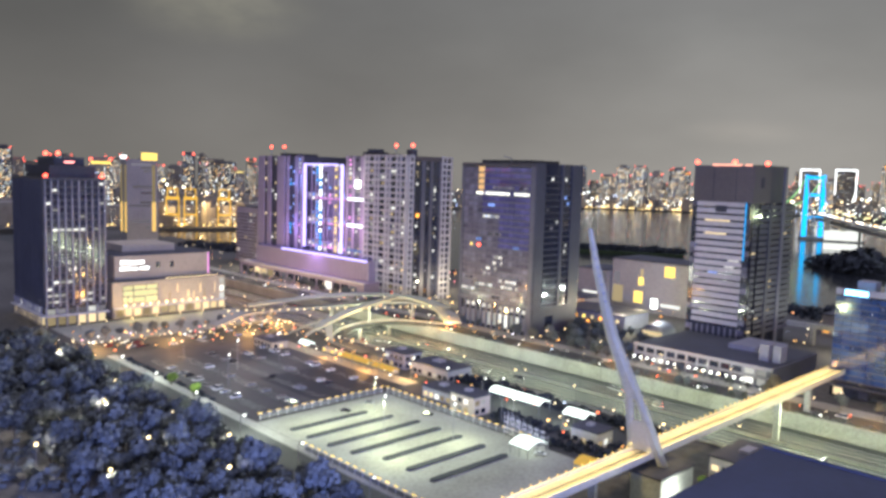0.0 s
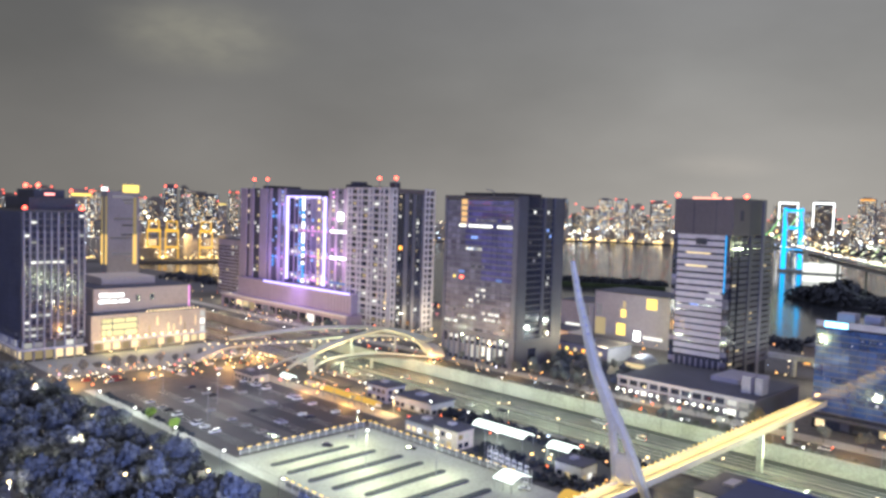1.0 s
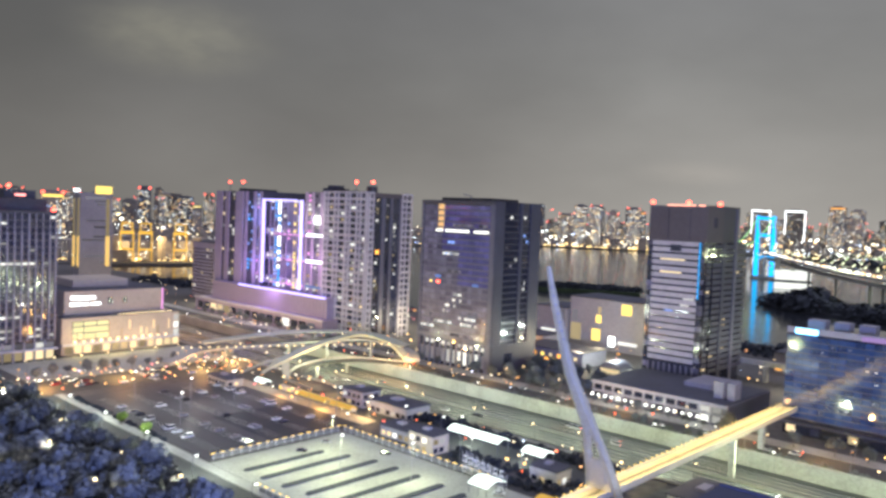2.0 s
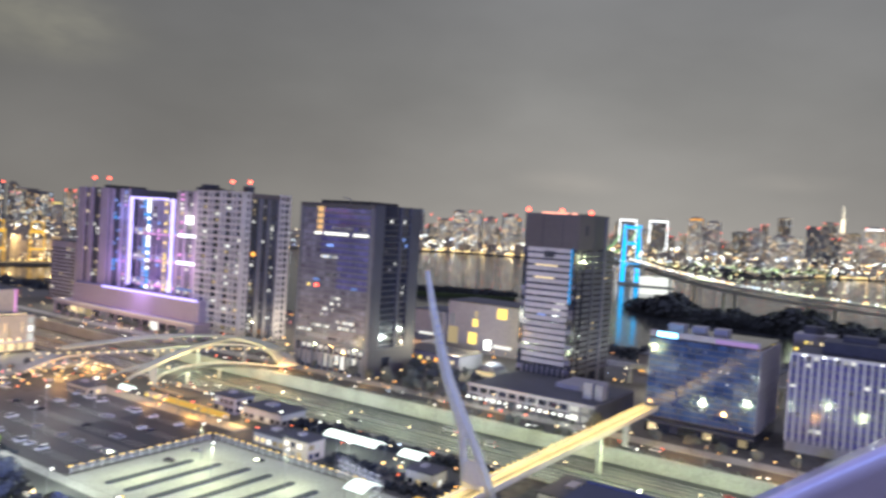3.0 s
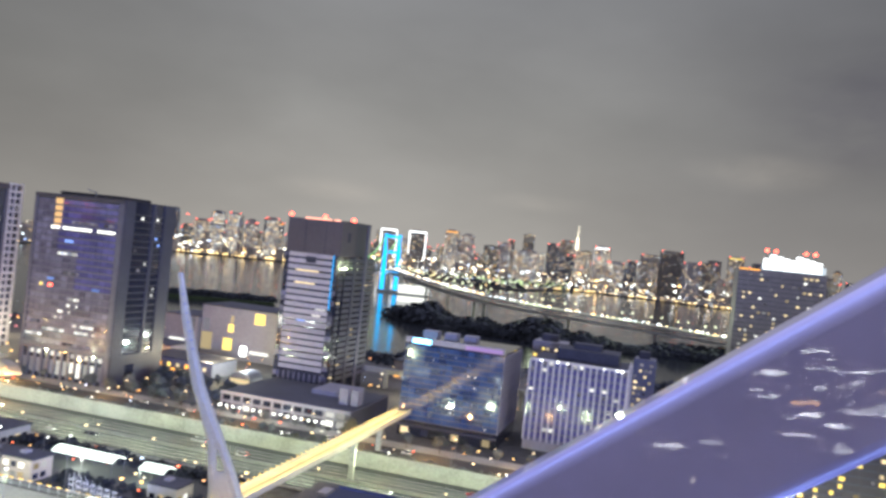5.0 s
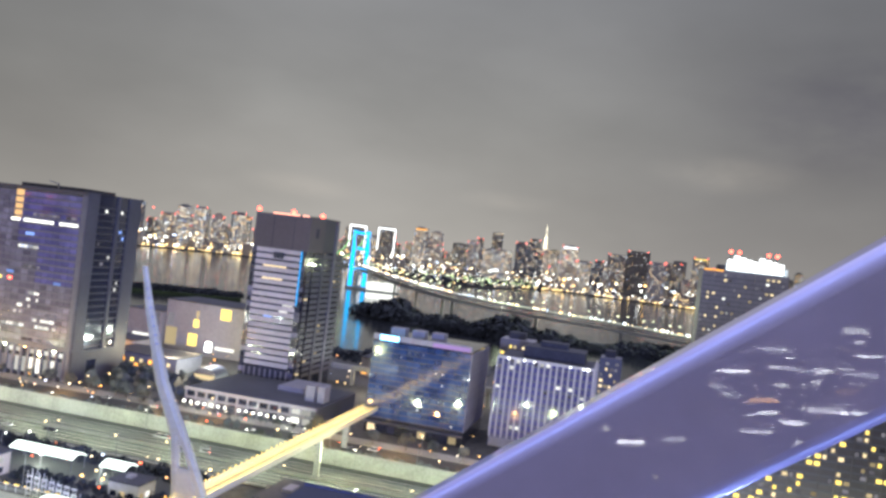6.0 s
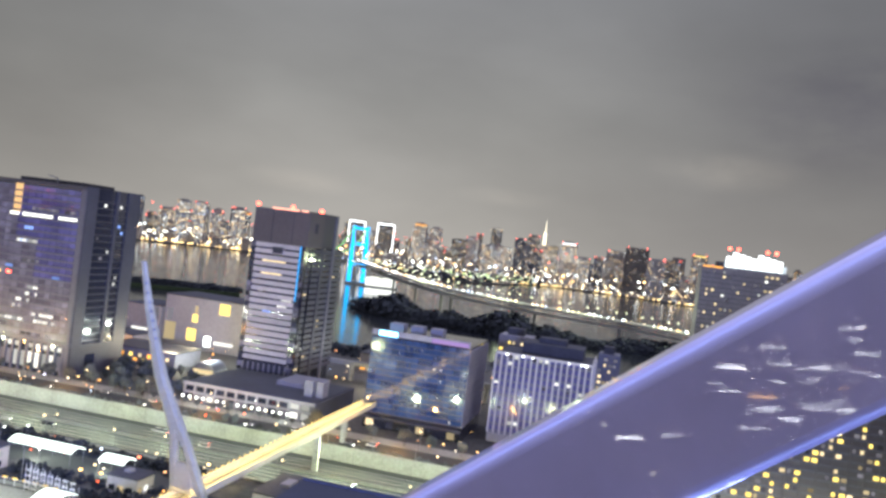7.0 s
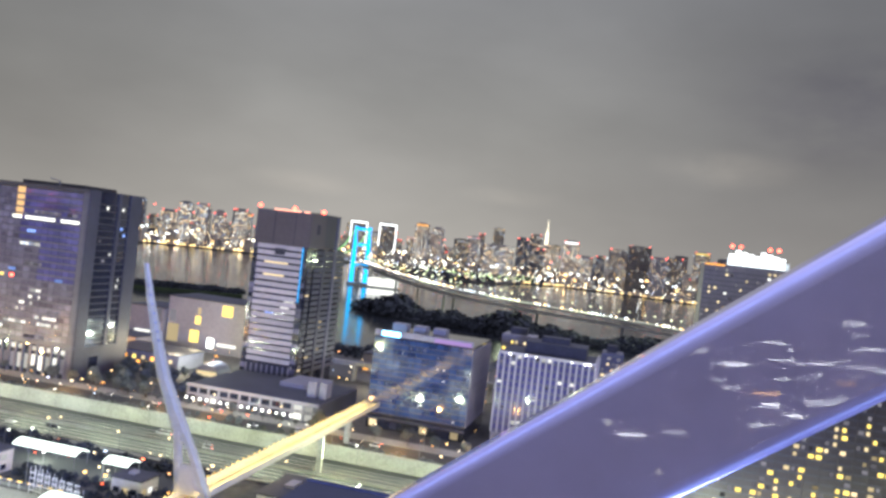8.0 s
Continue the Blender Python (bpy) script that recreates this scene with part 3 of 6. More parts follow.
def violet_office():
    """Broad office block of banded glass, violet reflection coloured in, over a colonnade."""
    W, D, H = 64, 47, 109.5
    t = thing("office_block", -304.5 - W, 374, 0, "broad office block of banded glass, violet reflection in pane colour, over lit colonnade", "building")
    part("core", boxes((0, W, 0, D, 0, H)), glass_dark, t)
    a, b = faces(t, W, D)
    n_row, z0, step = 23, 19.0, 3.8
    for k in range(n_row):
        z = z0 + k * step
        # violet panes stand for violet light mirrored in the upper right glass
        for x0, x1, m in ((2, 19, glass_grey), (19, 34, glass_violet if k > 14 else glass_grey), (34, 60, glass_violet if k > 8 else glass_grey)):
            for i in range(int((x1 - x0) / 4)):
                w = (x1 - x0) / int((x1 - x0) / 4)
                a.put("window_band", x0 + i * w, x0 + (i + 1) * w - 0.15, z + 1.0, z + step, 0.05, m)
        a.put("spandrel", 1.5, W - 3.6, z, z + 0.9, 0.35, facade_mid)
    a.put("corner_pier", W - 3.6, W, 0, H, 0.5, facade_mid)
    a.put("edge_pier", -0.4, 1.5, 0, H, 0.5, facade_mid)
    a.put("top_band", -0.4, W, H - 2.2, H, 0.6, facade_dark)
    # lit stretches of single floors
    for k, x0, x1, m in ((18, 13, 59, glow("office_row_light", (1.0, 0.95, 0.82), 2.6, 0.75)), (14, 20, 34, win_white), (4, 22, 27, win_white), (5, 24, 33, win_white), (3, 36, 52, win_white), (2, 14, 30, win_white),
                         (2, 38, 52, win_white), (1, 2, 14, win_white), (6, 30, 38, win_white), (7, 31, 38, win_white), (11, 22, 38, win_dim), (16, 22, 30, win_blue), (14, 22, 30, win_blue), (19, 28, 58, win_dim), (0, 30, 50, win_dim), (4, 40, 52, win_dim), (3, 5, 12, win_dim)):
        x = x0
        while x < x1:
            wd = rnd.choice((1.8, 2.6, 3.4))
            if rnd.random() < 0.85:
                a.put("lit_window", x, min(x + wd, x1), z0 + k * step + 1.3, z0 + k * step + 3.0, 0.12, m)
            x += wd + 0.4
    for x, w, k, m in ((14, 5, 10, win_blue), (15.5, 2.5, 9, beacon_red), (9, 2, 9, win_yellow), (47, 5, 9, win_blue)):
        a.put("sign_light", x, x + w, z0 + k * step + 1, z0 + k * step + 2.6, 0.2, m)
    # orange light near the roof, put in as one emissive panel
    a.put("gilded_panel", 15, 20, H - 19, H - 2.5, 0.3, glow("orange_panel_glow", (1.0, 0.58, 0.25), 1.1, 0.95))
    # colonnade
    for i in range(13):
        a.put("column", 1 + i * 4.9, 2.3 + i * 4.9, 0, 18.5, 1.0, facade_mid)
        if i < 12:
            a.put("lobby_window", 2.6 + i * 4.9, 5.6 + i * 4.9, 2.5, 11, 0.1, win_white if 4 < i < 11 else win_dim)
            if rnd.random() < 0.5:
                a.put("lit_window", 2.6 + i * 4.9, 5.6 + i * 4.9, 13.5, 16, 0.1, win_white)
    a.put("cornice", -0.6, W + 0.4, 17.2, 19, 1.4, facade_mid)
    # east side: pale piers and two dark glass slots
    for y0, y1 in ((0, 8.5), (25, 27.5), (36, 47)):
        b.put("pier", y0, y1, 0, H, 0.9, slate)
        for k in range(12):
            b.put("pier_joint", y0, y1, 16 + k * 7.8, 16.25 + k * 7.8, 0.94, facade_dark)
    for y0, y1 in ((8.5, 25), (27.5, 36)):
        for k in range(25):
            b.put("spandrel", y0, y1, 8 + k * 3.9, 8.6 + k * 3.9, 0.25, facade_dark)
            if rnd.random() < 0.2:
                y = rnd.uniform(y0 + 0.5, y1 - 3)
                b.put("lit_window", y, y + rnd.choice((1.0, 1.8, 2.4)), 9.2 + k * 3.9, 11.0 + k * 3.9, 0.1, rnd.choice((win_white, win_white, win_dim, win_blue)))
    b.put("base_wall", 0, D, 0, 18, 0.95, slate)
    b.put("doorway", 13, 21, 0, 12, 1.0, glass_dark)
    part("roof_plant", boxes((8, 52, 10, 38, H, H + 2.2)), roof_dark, t)
    part("roof_crane", tube(tube(bmesh.new(), (36, 8, H), (36, 8, H + 3), 0.5, 0.4), (36, 8, H + 3), (29, 8, H + 4.5), 0.35, 0.25), steel_grey, t)
    return t


def striped_tower():
    """Tall tower of pale concrete bands with a dark crown and glazed corner."""
    W, D, H, C = 37, 62, 111, 89.5
    t = thing("striped_tower", -195.6 - W, 437, 0, "tall pale-banded tower with brown crown and glazed corners", "building")
    part("core", boxes((1.5, W - 1.5, 1.5, D, 0, C)), glass_dark, t)
    part("crown", boxes((0.6, W + 0.8, -0.8, 22, C, H)), brown_crown, t)
    part("rear_block", boxes((4, W - 4, 22.02, D - 4, C, H + 1)), facade_dark, t)
    part("crown_joint", boxes((13, 13.6, -0.95, -0.7, C, H), (27, 27.5, -0.95, -0.7, C, H)), roof_dark, t)
    part("crown_light", boxes((12, 30, -0.9, -0.6, H, H + 0.7), (32, 36, -0.9, -0.6, H, H + 0.7)), glow("roof_line_light", (1.0, 0.38, 0.26), 4.0, 0.8), t)
    a, b = faces(t, W, D)
    n, z0 = 19, 15.0
    step = (C - z0) / n
    for k in range(n):
        z = z0 + k * step
        top = k == n - 1
        a.put("concrete_band", 3.2, W - 4.2, z + 1.25, z + step, 0.0, taupe, back=1.4)
        a.put("window_band", 3.2, W - 4.2, z, z + 1.2, -1.3, glass_dark, back=1.6)
        if k in (14, 16, 9, 11, 10):
            x0, x1, m = {14: (8, 22, win_warm), 16: (8, 24, win_warm), 9: (22, 28, win_white), 11: (8, 11, win_dim), 10: (24, 31, win_white)}[k]
            a.put("lit_window", x0, x1, z + 0.15, z + 1.05, -1.2, m, back=1.4)
        if k == 8:
            a.put("lit_window", 12, 18, z + 0.1, z + 1.0, -1.2, win_blue, back=1.4)
    a.put("logo_panel", 15, 22, C - 6, C - 2, 0.35, roof_dark)
    for x in (0, W - 4.0):
        for k in range(26):
            a.put("corner_glazing", x, x + (2.8 if x == 0 else 3.6), 8 + k * 3.15, 11 + k * 3.15, 0.05, glass_grey if rnd.random() < 0.3 else glass_dark, back=1.3)
    # small emissive plates imitate glints on the corner glazing
    for k in range(22):
        if rnd.random() < 0.5:
            a.put("glint", W - 3.2 + rnd.random(), W - 2.4 + rnd.random(), 14 + k * 3.3, 16 + k * 3.3, 0.1, win_dim)
    a.put("blue_light_line", W - 3.6, W - 2.9, C - 34, C, 0.25, neon_blue, label="blue light line")
    for y0, y1 in ((3, 9), (12, 24), (28, 42), (46, 62)):
        for k in range(22):
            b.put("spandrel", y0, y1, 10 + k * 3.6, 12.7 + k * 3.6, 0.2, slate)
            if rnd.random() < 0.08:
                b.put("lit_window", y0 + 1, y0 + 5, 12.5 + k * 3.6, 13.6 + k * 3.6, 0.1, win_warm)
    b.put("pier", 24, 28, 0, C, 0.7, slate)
    b.put("pier", 42, 46, 0, H, 0.7, facade_mid)
    # dark slab stands for the shade inside a hole in the crown
    b.put("crown_opening", 9, 13, C + 9, C + 15, 1.0, roof_dark)
    for i in range(9):
        a.put("base_column", 3.5 + i * 3.6, 4.3 + i * 3.6, 3, 14.5, 0.4, facade_grey)
    part("base_block", boxes((1, W, 0.6, 1.4, 0, 15)), roof_dark, t)
    for x, y in ((1.5, 0.5), (W - 12, 0.5), (W - 1, 20)):
        beacon(t, x, y, H, 1.0)
    return t


def glass_office(u, w, W, D, H):
    t = thing("glass_office", u, w, 0, "blue mirror-glass office building with glowing roof sign", "building")
    part("core", boxes((0.2, W - 0.2, 0.2, D, 0, H - 3)), glass_dark, t)
    a, b = faces(t, W, D)
    n = 14
    cols = 14
    step = (H - 12) / n
    for k in range(n):
        for i in range(cols):
            a.put("pane", i * W / cols + 0.06, (i + 1) * W / cols - 0.06, 8 + k * step + 0.5, 8 + (k + 1) * step, 0.10, glass_blue)
        a.put("transom", 0, W, 8 + k * step, 8 + k * step + 0.45, 0.16, facade_dark)
        for y in range(0, 2):
            b.put("louvre", 0.2, D - 0.2, 8 + k * step + y * step / 2, 8 + k * step + y * step / 2 + 0.9, 0.5, facade_grey)
    for k in range(34):
        i, r = rnd.randrange(cols), rnd.randrange(n)
        a.put("lit_window", i * W / cols + 0.8, i * W / cols + rnd.choice((1.2, 1.6, 2.0)), 8 + r * step + 1.5, 8 + r * step + 2.1, 0.14, rnd.choice((win_white, win_dim, win_dim, win_dim)))
    a.put("roof_screen", 0, W, H - 3, H, 0.3, facade_grey)
    a.put("roof_sign", 4, 14, H - 3, H - 0.6, 0.5, glow("sign_cyan", (0.25, 0.65, 1.0), 8, 0.95), label="glowing cyan roof sign, its lettering left plain")
    a.put("violet_strip", 33, W - 1, H - 3, H - 0.8, 0.5, glow("roof_violet", (0.55, 0.35, 0.75), 0.8, 0.9))
    for i in range(9):
        a.put("shop_window", 2 + i * 5.6, 6 + i * 5.6, 1, 4.5, 0.1, win_warm if i in (0, 5, 8) else glass_dark)
    a.put("canopy", 0, W, 5.4, 6.2, 2.0, facade_dark)
    part("plant_room", boxes((6, 14, 10, 18, H - 3, H + 3), (18, 25, 10, 18, H - 3, H + 3), (29, 36, 10, 18, H - 3, H + 3)), facade_grey, t)
    return t


def ribbed_office(u, w, W, D, H):
    t = thing("ribbed_office", u, w, 0, "office block with white upright ribs and setback roof", "building")
    part("core", boxes((0, W, 0, D, 0, H)), glass_violet, t)
    a, b = faces(t, W, D)
    for f in (a, b):
        n = round(f.length / 3.2)
        for i in range(n + 1):
            f.put("rib", i * f.length / n - 0.42, i * f.length / n + 0.42, 5, H, 0.7, facade_pale)
        for k in range(11):
            f.put("floor_band", 0, f.length, 5.4 + k * 3.9, 6.5 + k * 3.9, 0.2, facade_mid)
        for k in range(26):
            i, r = rnd.randrange(n), rnd.choice((1, 3, 5, 7, 8, 10, 11, 11))
            f.put("lit_window", (i + 0.2) * f.length / n, (i + 0.8) * f.length / n, 6.8 + r * 3.5, 8.8 + r * 3.5, 0.06, rnd.choice((win_white, win_dim, win_dim)))
        f.put("base_band", 0, f.length, 0, 5, 0.8, facade_grey)
    part("roof", boxes((0.5, W - 0.5, 0.5, D - 0.5, H, H + 0.6)), roof_dark, t)
    part("penthouse", boxes((12, W - 6, 12, D - 6, H + 0.6, H + 7), (20, W - 16, 18, D - 12, H + 7, H + 10)), roof_dark, t)
    part("parapet", boxes((0, W, 0, 0.5, H, H + 1.4), (W - 0.5, W, 0.5, D, H, H + 1.4)), facade_pale, t)
    for i in range(9):
        x = rnd.uniform(2, W - 2)
        a.put("roof_lamp", x, x + 0.6, H + 0.2, H + 0.7, 0.75, lamp_cool)
    return t


office_fins()
mall()
broadcast_centre()
violet_office()
striped_tower()
glass_office(-130.5, 390, 54, 50, 52.5)
ribbed_office(-65.6, 407, 51, 40, 47)

# ---- motorway, streets and car parks ----
def strip(name, u0, u1, w0, w1, z0, z1, material, label, kind="structure", category=""):
    return solo(name, boxes((0, u1 - u0, 0, w1 - w0, 0, z1 - z0)), material, u0, w0, z0, label, category or name.replace("_", " "), kind=kind)


def cutting_wall(w, side):
    t = thing("wall_north" if side > 0 else "wall_south", -1000, w, CUT, "pale concrete retaining wall of the motorway with upright joints", "wall", kind="structure")
    part("backing", boxes((0, 1360, -0.1, 0.0, 0, 6.9) if side > 0 else (0, 1360, 0, 0.1, 0, 6.9)), concrete, t)
    panel = mesh_of(boxes((0.05, 7.95, -0.35 if side > 0 else 0, 0 if side > 0 else 0.35, 0, 6.9)), concrete, "panel")
    rib = mesh_of(boxes((0, 0.5, -0.6 if side > 0 else 0, 0 if side > 0 else 0.6, 0, 7.1)), concrete, "rib")
    for i in range(56, 150):
        piece("panel", panel, t, pose(i * 8, 0, 0))
        if i % 2 == 0:
            piece("rib", rib, t, pose(i * 8 - 0.25, 0, 0))
    part("coping", boxes((0, 1360, -0.7, 0.6, 6.9, 7.4) if side > 0 else (0, 1360, -0.6, 0.7, 6.9, 7.4)), concrete, t)
    return t


cutting_wall(FAR, 1)
cutting_wall(NEAR, -1)
lines = thing("lane_markings", -1000, 0, CUT, "white lane lines painted on the motorway", "road marking", kind="structure")
for w in (278, 282.5, 287, 291.5, 299, 303.5, 308, 312.5, 321, 325.5, 330, 334.5):
    part("lane_line", boxes((0, 1450, w, w + 0.35, 0.004, 0.012)), line_paint, lines)
for w in (295.2, 316.5):
    b_ = thing("median_barrier", -1000, w, CUT, "low concrete barrier between the carriageways", "barrier", kind="structure")
    part("barrier_body", prism(bmesh.new(), [(0, 0), (1450, 0), (1450, 0.9), (0, 0.9)], 0, 1.1), concrete, b_)
    part("barrier_rail", boxes((0, 1450, 0.3, 0.6, 1.1, 1.5)), steel_grey, b_)
strip("verge", -1000, 500, 316.9, 320.2, CUT, CUT + 0.25, pale_paving, "pale paved verge inside the motorway")

strip("street", -1000, 520, 347, 361, 0.0, 0.10, asphalt, "waterfront street lit by sodium lamps", category="road")
strip("pavement", -1000, 520, 361, 372, 0.0, 0.22, pale_paving, "pale pavement before the office towers")
strip("hedge_bed", -1000, 520, 342.8, 347, 0.0, 0.3, grass_mat, "planted bed along the motorway wall", category="verge")
strip("side_street", -440, -408, 60, 272, 0.0, 0.10, asphalt, "broad street crossing before the mall", category="road")
strip("mall_forecourt", -498, -441, 150, 274, 0.0, 0.22, pale_paving, "paved forecourt of the mall", category="pavement")
strip("service_road", -407, -120, 139, 150, 0.0, 0.10, asphalt, "service road between the park and the car parks", category="road")
strip("footway", -407, -120, 150.2, 155, 0.0, 0.24, pale_paving, "pale footway beside the car parks", category="pavement")
strip("parking_lot", -396, -268, 157, 236, 0.0, 0.12, lot_asphalt, "large dark asphalt car park", category="car park")
strip("coach_park", -264, -150, 155.5, 222, 0.0, 0.12, pale_paving, "pale floodlit coach park", category="car park")
strip("yard", -264, -140, 223, 246, 0.0, 0.10, lot_asphalt, "dark yard behind the coach park", category="yard")
strip("lane", -405, -140, 246.2, 275, 0.0, 0.11, asphalt, "narrow lane beside the motorway", category="road")
strip("plaza", -405, -268, 237, 246, 0.0, 0.14, deck_tile, "tiled strip under the orange lamps", category="pavement")

# kerbed planting islands of the coach park
for u, w0, w1 in ((-247, 160, 198), (-236, 160, 203), (-224, 161, 207), (-212.5, 163, 207.5), (-200.5, 168, 207.5), (-188, 168, 207), (-176, 168, 206)):
    isl = thing("traffic_island", u, w0, 0.12, "long kerbed island with dark planting in the coach park", "traffic island", "islands of the coach park")
    n = 8
    wide = 1.7
    ring = [(wide * math.cos(math.pi + i * math.pi / n), wide + wide * math.sin(math.pi + i * math.pi / n)) for i in range(n + 1)]
    ring += [(wide * math.cos(i * math.pi / n), (w1 - w0) - wide + wide * math.sin(i * math.pi / n)) for i in range(n + 1)]
    part("kerb", prism(bmesh.new(), ring, 0, 0.2), concrete, isl)
    part("planting", prism(bmesh.new(), [(x * 0.86, wide + (y - wide) * 0.99) for x, y in ring], 0.2, 0.55), leaf_far, isl)
strip("fresh_asphalt", -322, -269, 190, 235.5, 0.12, 0.126, mat("fresh_asphalt", (0.020, 0.021, 0.028), 0.75, grain=0.8, broad=0.05, vary=0.3), "dark freshly laid patch of asphalt in the car park", category="car park")
# painted bays of the dark car park
bays = thing("bay_markings", -396, 157, 0.131, "white parking bay lines on dark asphalt", "road marking", kind="structure")
line_me = mesh_of(boxes((0, 0.18, 0, 5, 0, 0.008)), line_paint, "bay_line")
for row in range(5):
    for i in range(34):
        piece("bay_line", line_me, bays, pose(12 + i * 3.2, 6 + row * 15, 0))
# crossing stripes on the side street
zebra = thing("zebra_crossing", -438, 205, 0.104, "white zebra crossing on the street", "road marking", kind="structure")
zm = mesh_of(boxes((0, 1.6, 0, 4, 0, 0.008)), line_paint, "stripe")
for i in range(9):
    piece("stripe", zm, zebra, pose(1 + i * 3.2, 0, 0))


# ---- lamps along the streets ----
def street_lamp(height, arm, lamp_mat):
    t = thing("street_lamp", 0, 0, 0, "tall grey street lamp, switched on", "street lamp", "street lamps")
    part("pole", tube(bmesh.new(), (0, 0, 0), (0, 0, height), 0.16, 0.09, 6), steel_grey, t)
    part("arm", tube(bmesh.new(), (0, 0, height - 0.1), (0, arm, height + 0.4), 0.08, 0.07, 6), steel_grey, t)
    head = part("head", boxes((-0.45, 0.45, arm - 0.9, arm + 0.9, height + 0.3, height + 0.55)), steel_grey, t)
    bm = bmesh.new()
    bmesh.ops.create_icosphere(bm, subdivisions=1, radius=0.47, matrix=Matrix.Translation((0, arm, height + 0.05)))
    part("bulb", bm, lamp_mat, head)
    return t


def park_lamp():
    t = thing("park_lamp", 0, 0, 0, "slim park lamp with bright globe among trees", "park lamp", "park lamps")
    part("pole", tube(bmesh.new(), (0, 0, 0), (0, 0, 9.6), 0.12, 0.08, 6), steel_grey, t)
    bm = bmesh.new()
    bmesh.ops.create_icosphere(bm, subdivisions=2, radius=0.55, matrix=Matrix.Translation((0, 0, 10.1)))
    part("globe", bm, lamp_warm, t)
    return t


park_one = park_lamp()
park_one.matrix_world = TURN @ pose(*PARK[0], 0)
for u, w in PARK[1:]:
    copy_thing(park_one, TURN @ pose(u, w, 0))
lamps = {"warm": street_lamp(10, 1.6, lamp_warm), "cool": street_lamp(10, 1.6, lamp_cool), "orange": street_lamp(8.5, 1.2, lamp_orange), "tall": street_lamp(15, 0.4, lamp_cool)}
spots = [("cool", u, 340.5, CUT, 180) for u in range(-900, 320, 56)] + [("warm", u, 295.6, CUT, 0) for u in range(-860, 320, 56)]
spots += [("orange", u, 347.3, 0, 0) for u in range(-880, 320, 44)] + [("warm", u, 361.4, 0, 180) for u in range(-660, 300, 38)]
spots += [("cool", u, 139.2, 0, 0) for u in range(-400, -130, 38)] + [("warm", u, 274.3, 0, 180) for u in range(-400, -140, 34)]
spots += [("orange", -440.5, w, 0, 270) for w in range(80, 270, 32)] + [("warm", -407.5, w, 0, 90) for w in range(70, 150, 32)]
spots += [("tall", -342, 190, 0, 0), ("tall", -372, 176, 0, 0), ("tall", -318, 172, 0, 0), ("tall", -345, 216, 0, 0), ("tall", -222, 186, 0, 0), ("tall", -198, 200, 0, 0), ("tall", -245, 200, 0, 0), ("tall", -197, 226, 0, 0), ("tall", -211, 242, 0, 0)]
spots += [("warm", -451, w, 0.2, 90) for w in range(152, 275, 15)] + [("orange", -424, w, 0.1, 90) for w in range(95, 270, 24)] + [("cool", -300 + 8 * i, 248, 0.1, 0) for i in range(0, 12, 3)] + [("orange", -398 + 22 * i, 237.5, 0.1, 0) for i in range(6)]
used = set()
for kind_, u, w, z, turn in spots:
    m = TURN @ pose(u, w, z, 0, 0, turn)
    if kind_ in used:
        copy_thing(lamps[kind_], m)
    else:
        lamps[kind_].matrix_world = m
        used.add(kind_)


def lamp_fence(length, step=4.2):
    t = thing("lamp_fence", 0, 0, 0, "white site fence topped with golden lamps", "fence", "lamp fences")
    post = mesh_of(boxes((-0.12, 0.12, -0.12, 0.12, 0, 2.6)), steel_white, "post")
    bulb = mesh_of(boxes((-0.95, 0.95, -0.14, 0.14, 2.55, 2.8)), lamp_gold, "bulb")
    n = int(length / step)
    for i in range(n + 1):
        p = piece("post", post, t, pose(i * step, 0, 0))
        piece("bulb", bulb, p)
    panel = mesh_of(boxes((0.15, step - 0.15, -0.04, 0.04, 0.2, 1.6)), steel_grey, "panel")
    for i in range(n):
        piece("panel", panel, t, pose(i * step, 0, 0))
    part("rail", boxes((0, n * step, -0.06, 0.06, 2.25, 2.4)), steel_white, t)
    return t


for u, w, ln, turn in ((-266, 158, 66, 90), (-264, 223, 88, 0), (-226, 152.7, 76, 0)):
    lamp_fence(ln).matrix_world = TURN @ pose(u, w, 0.1, 0, 0, turn)


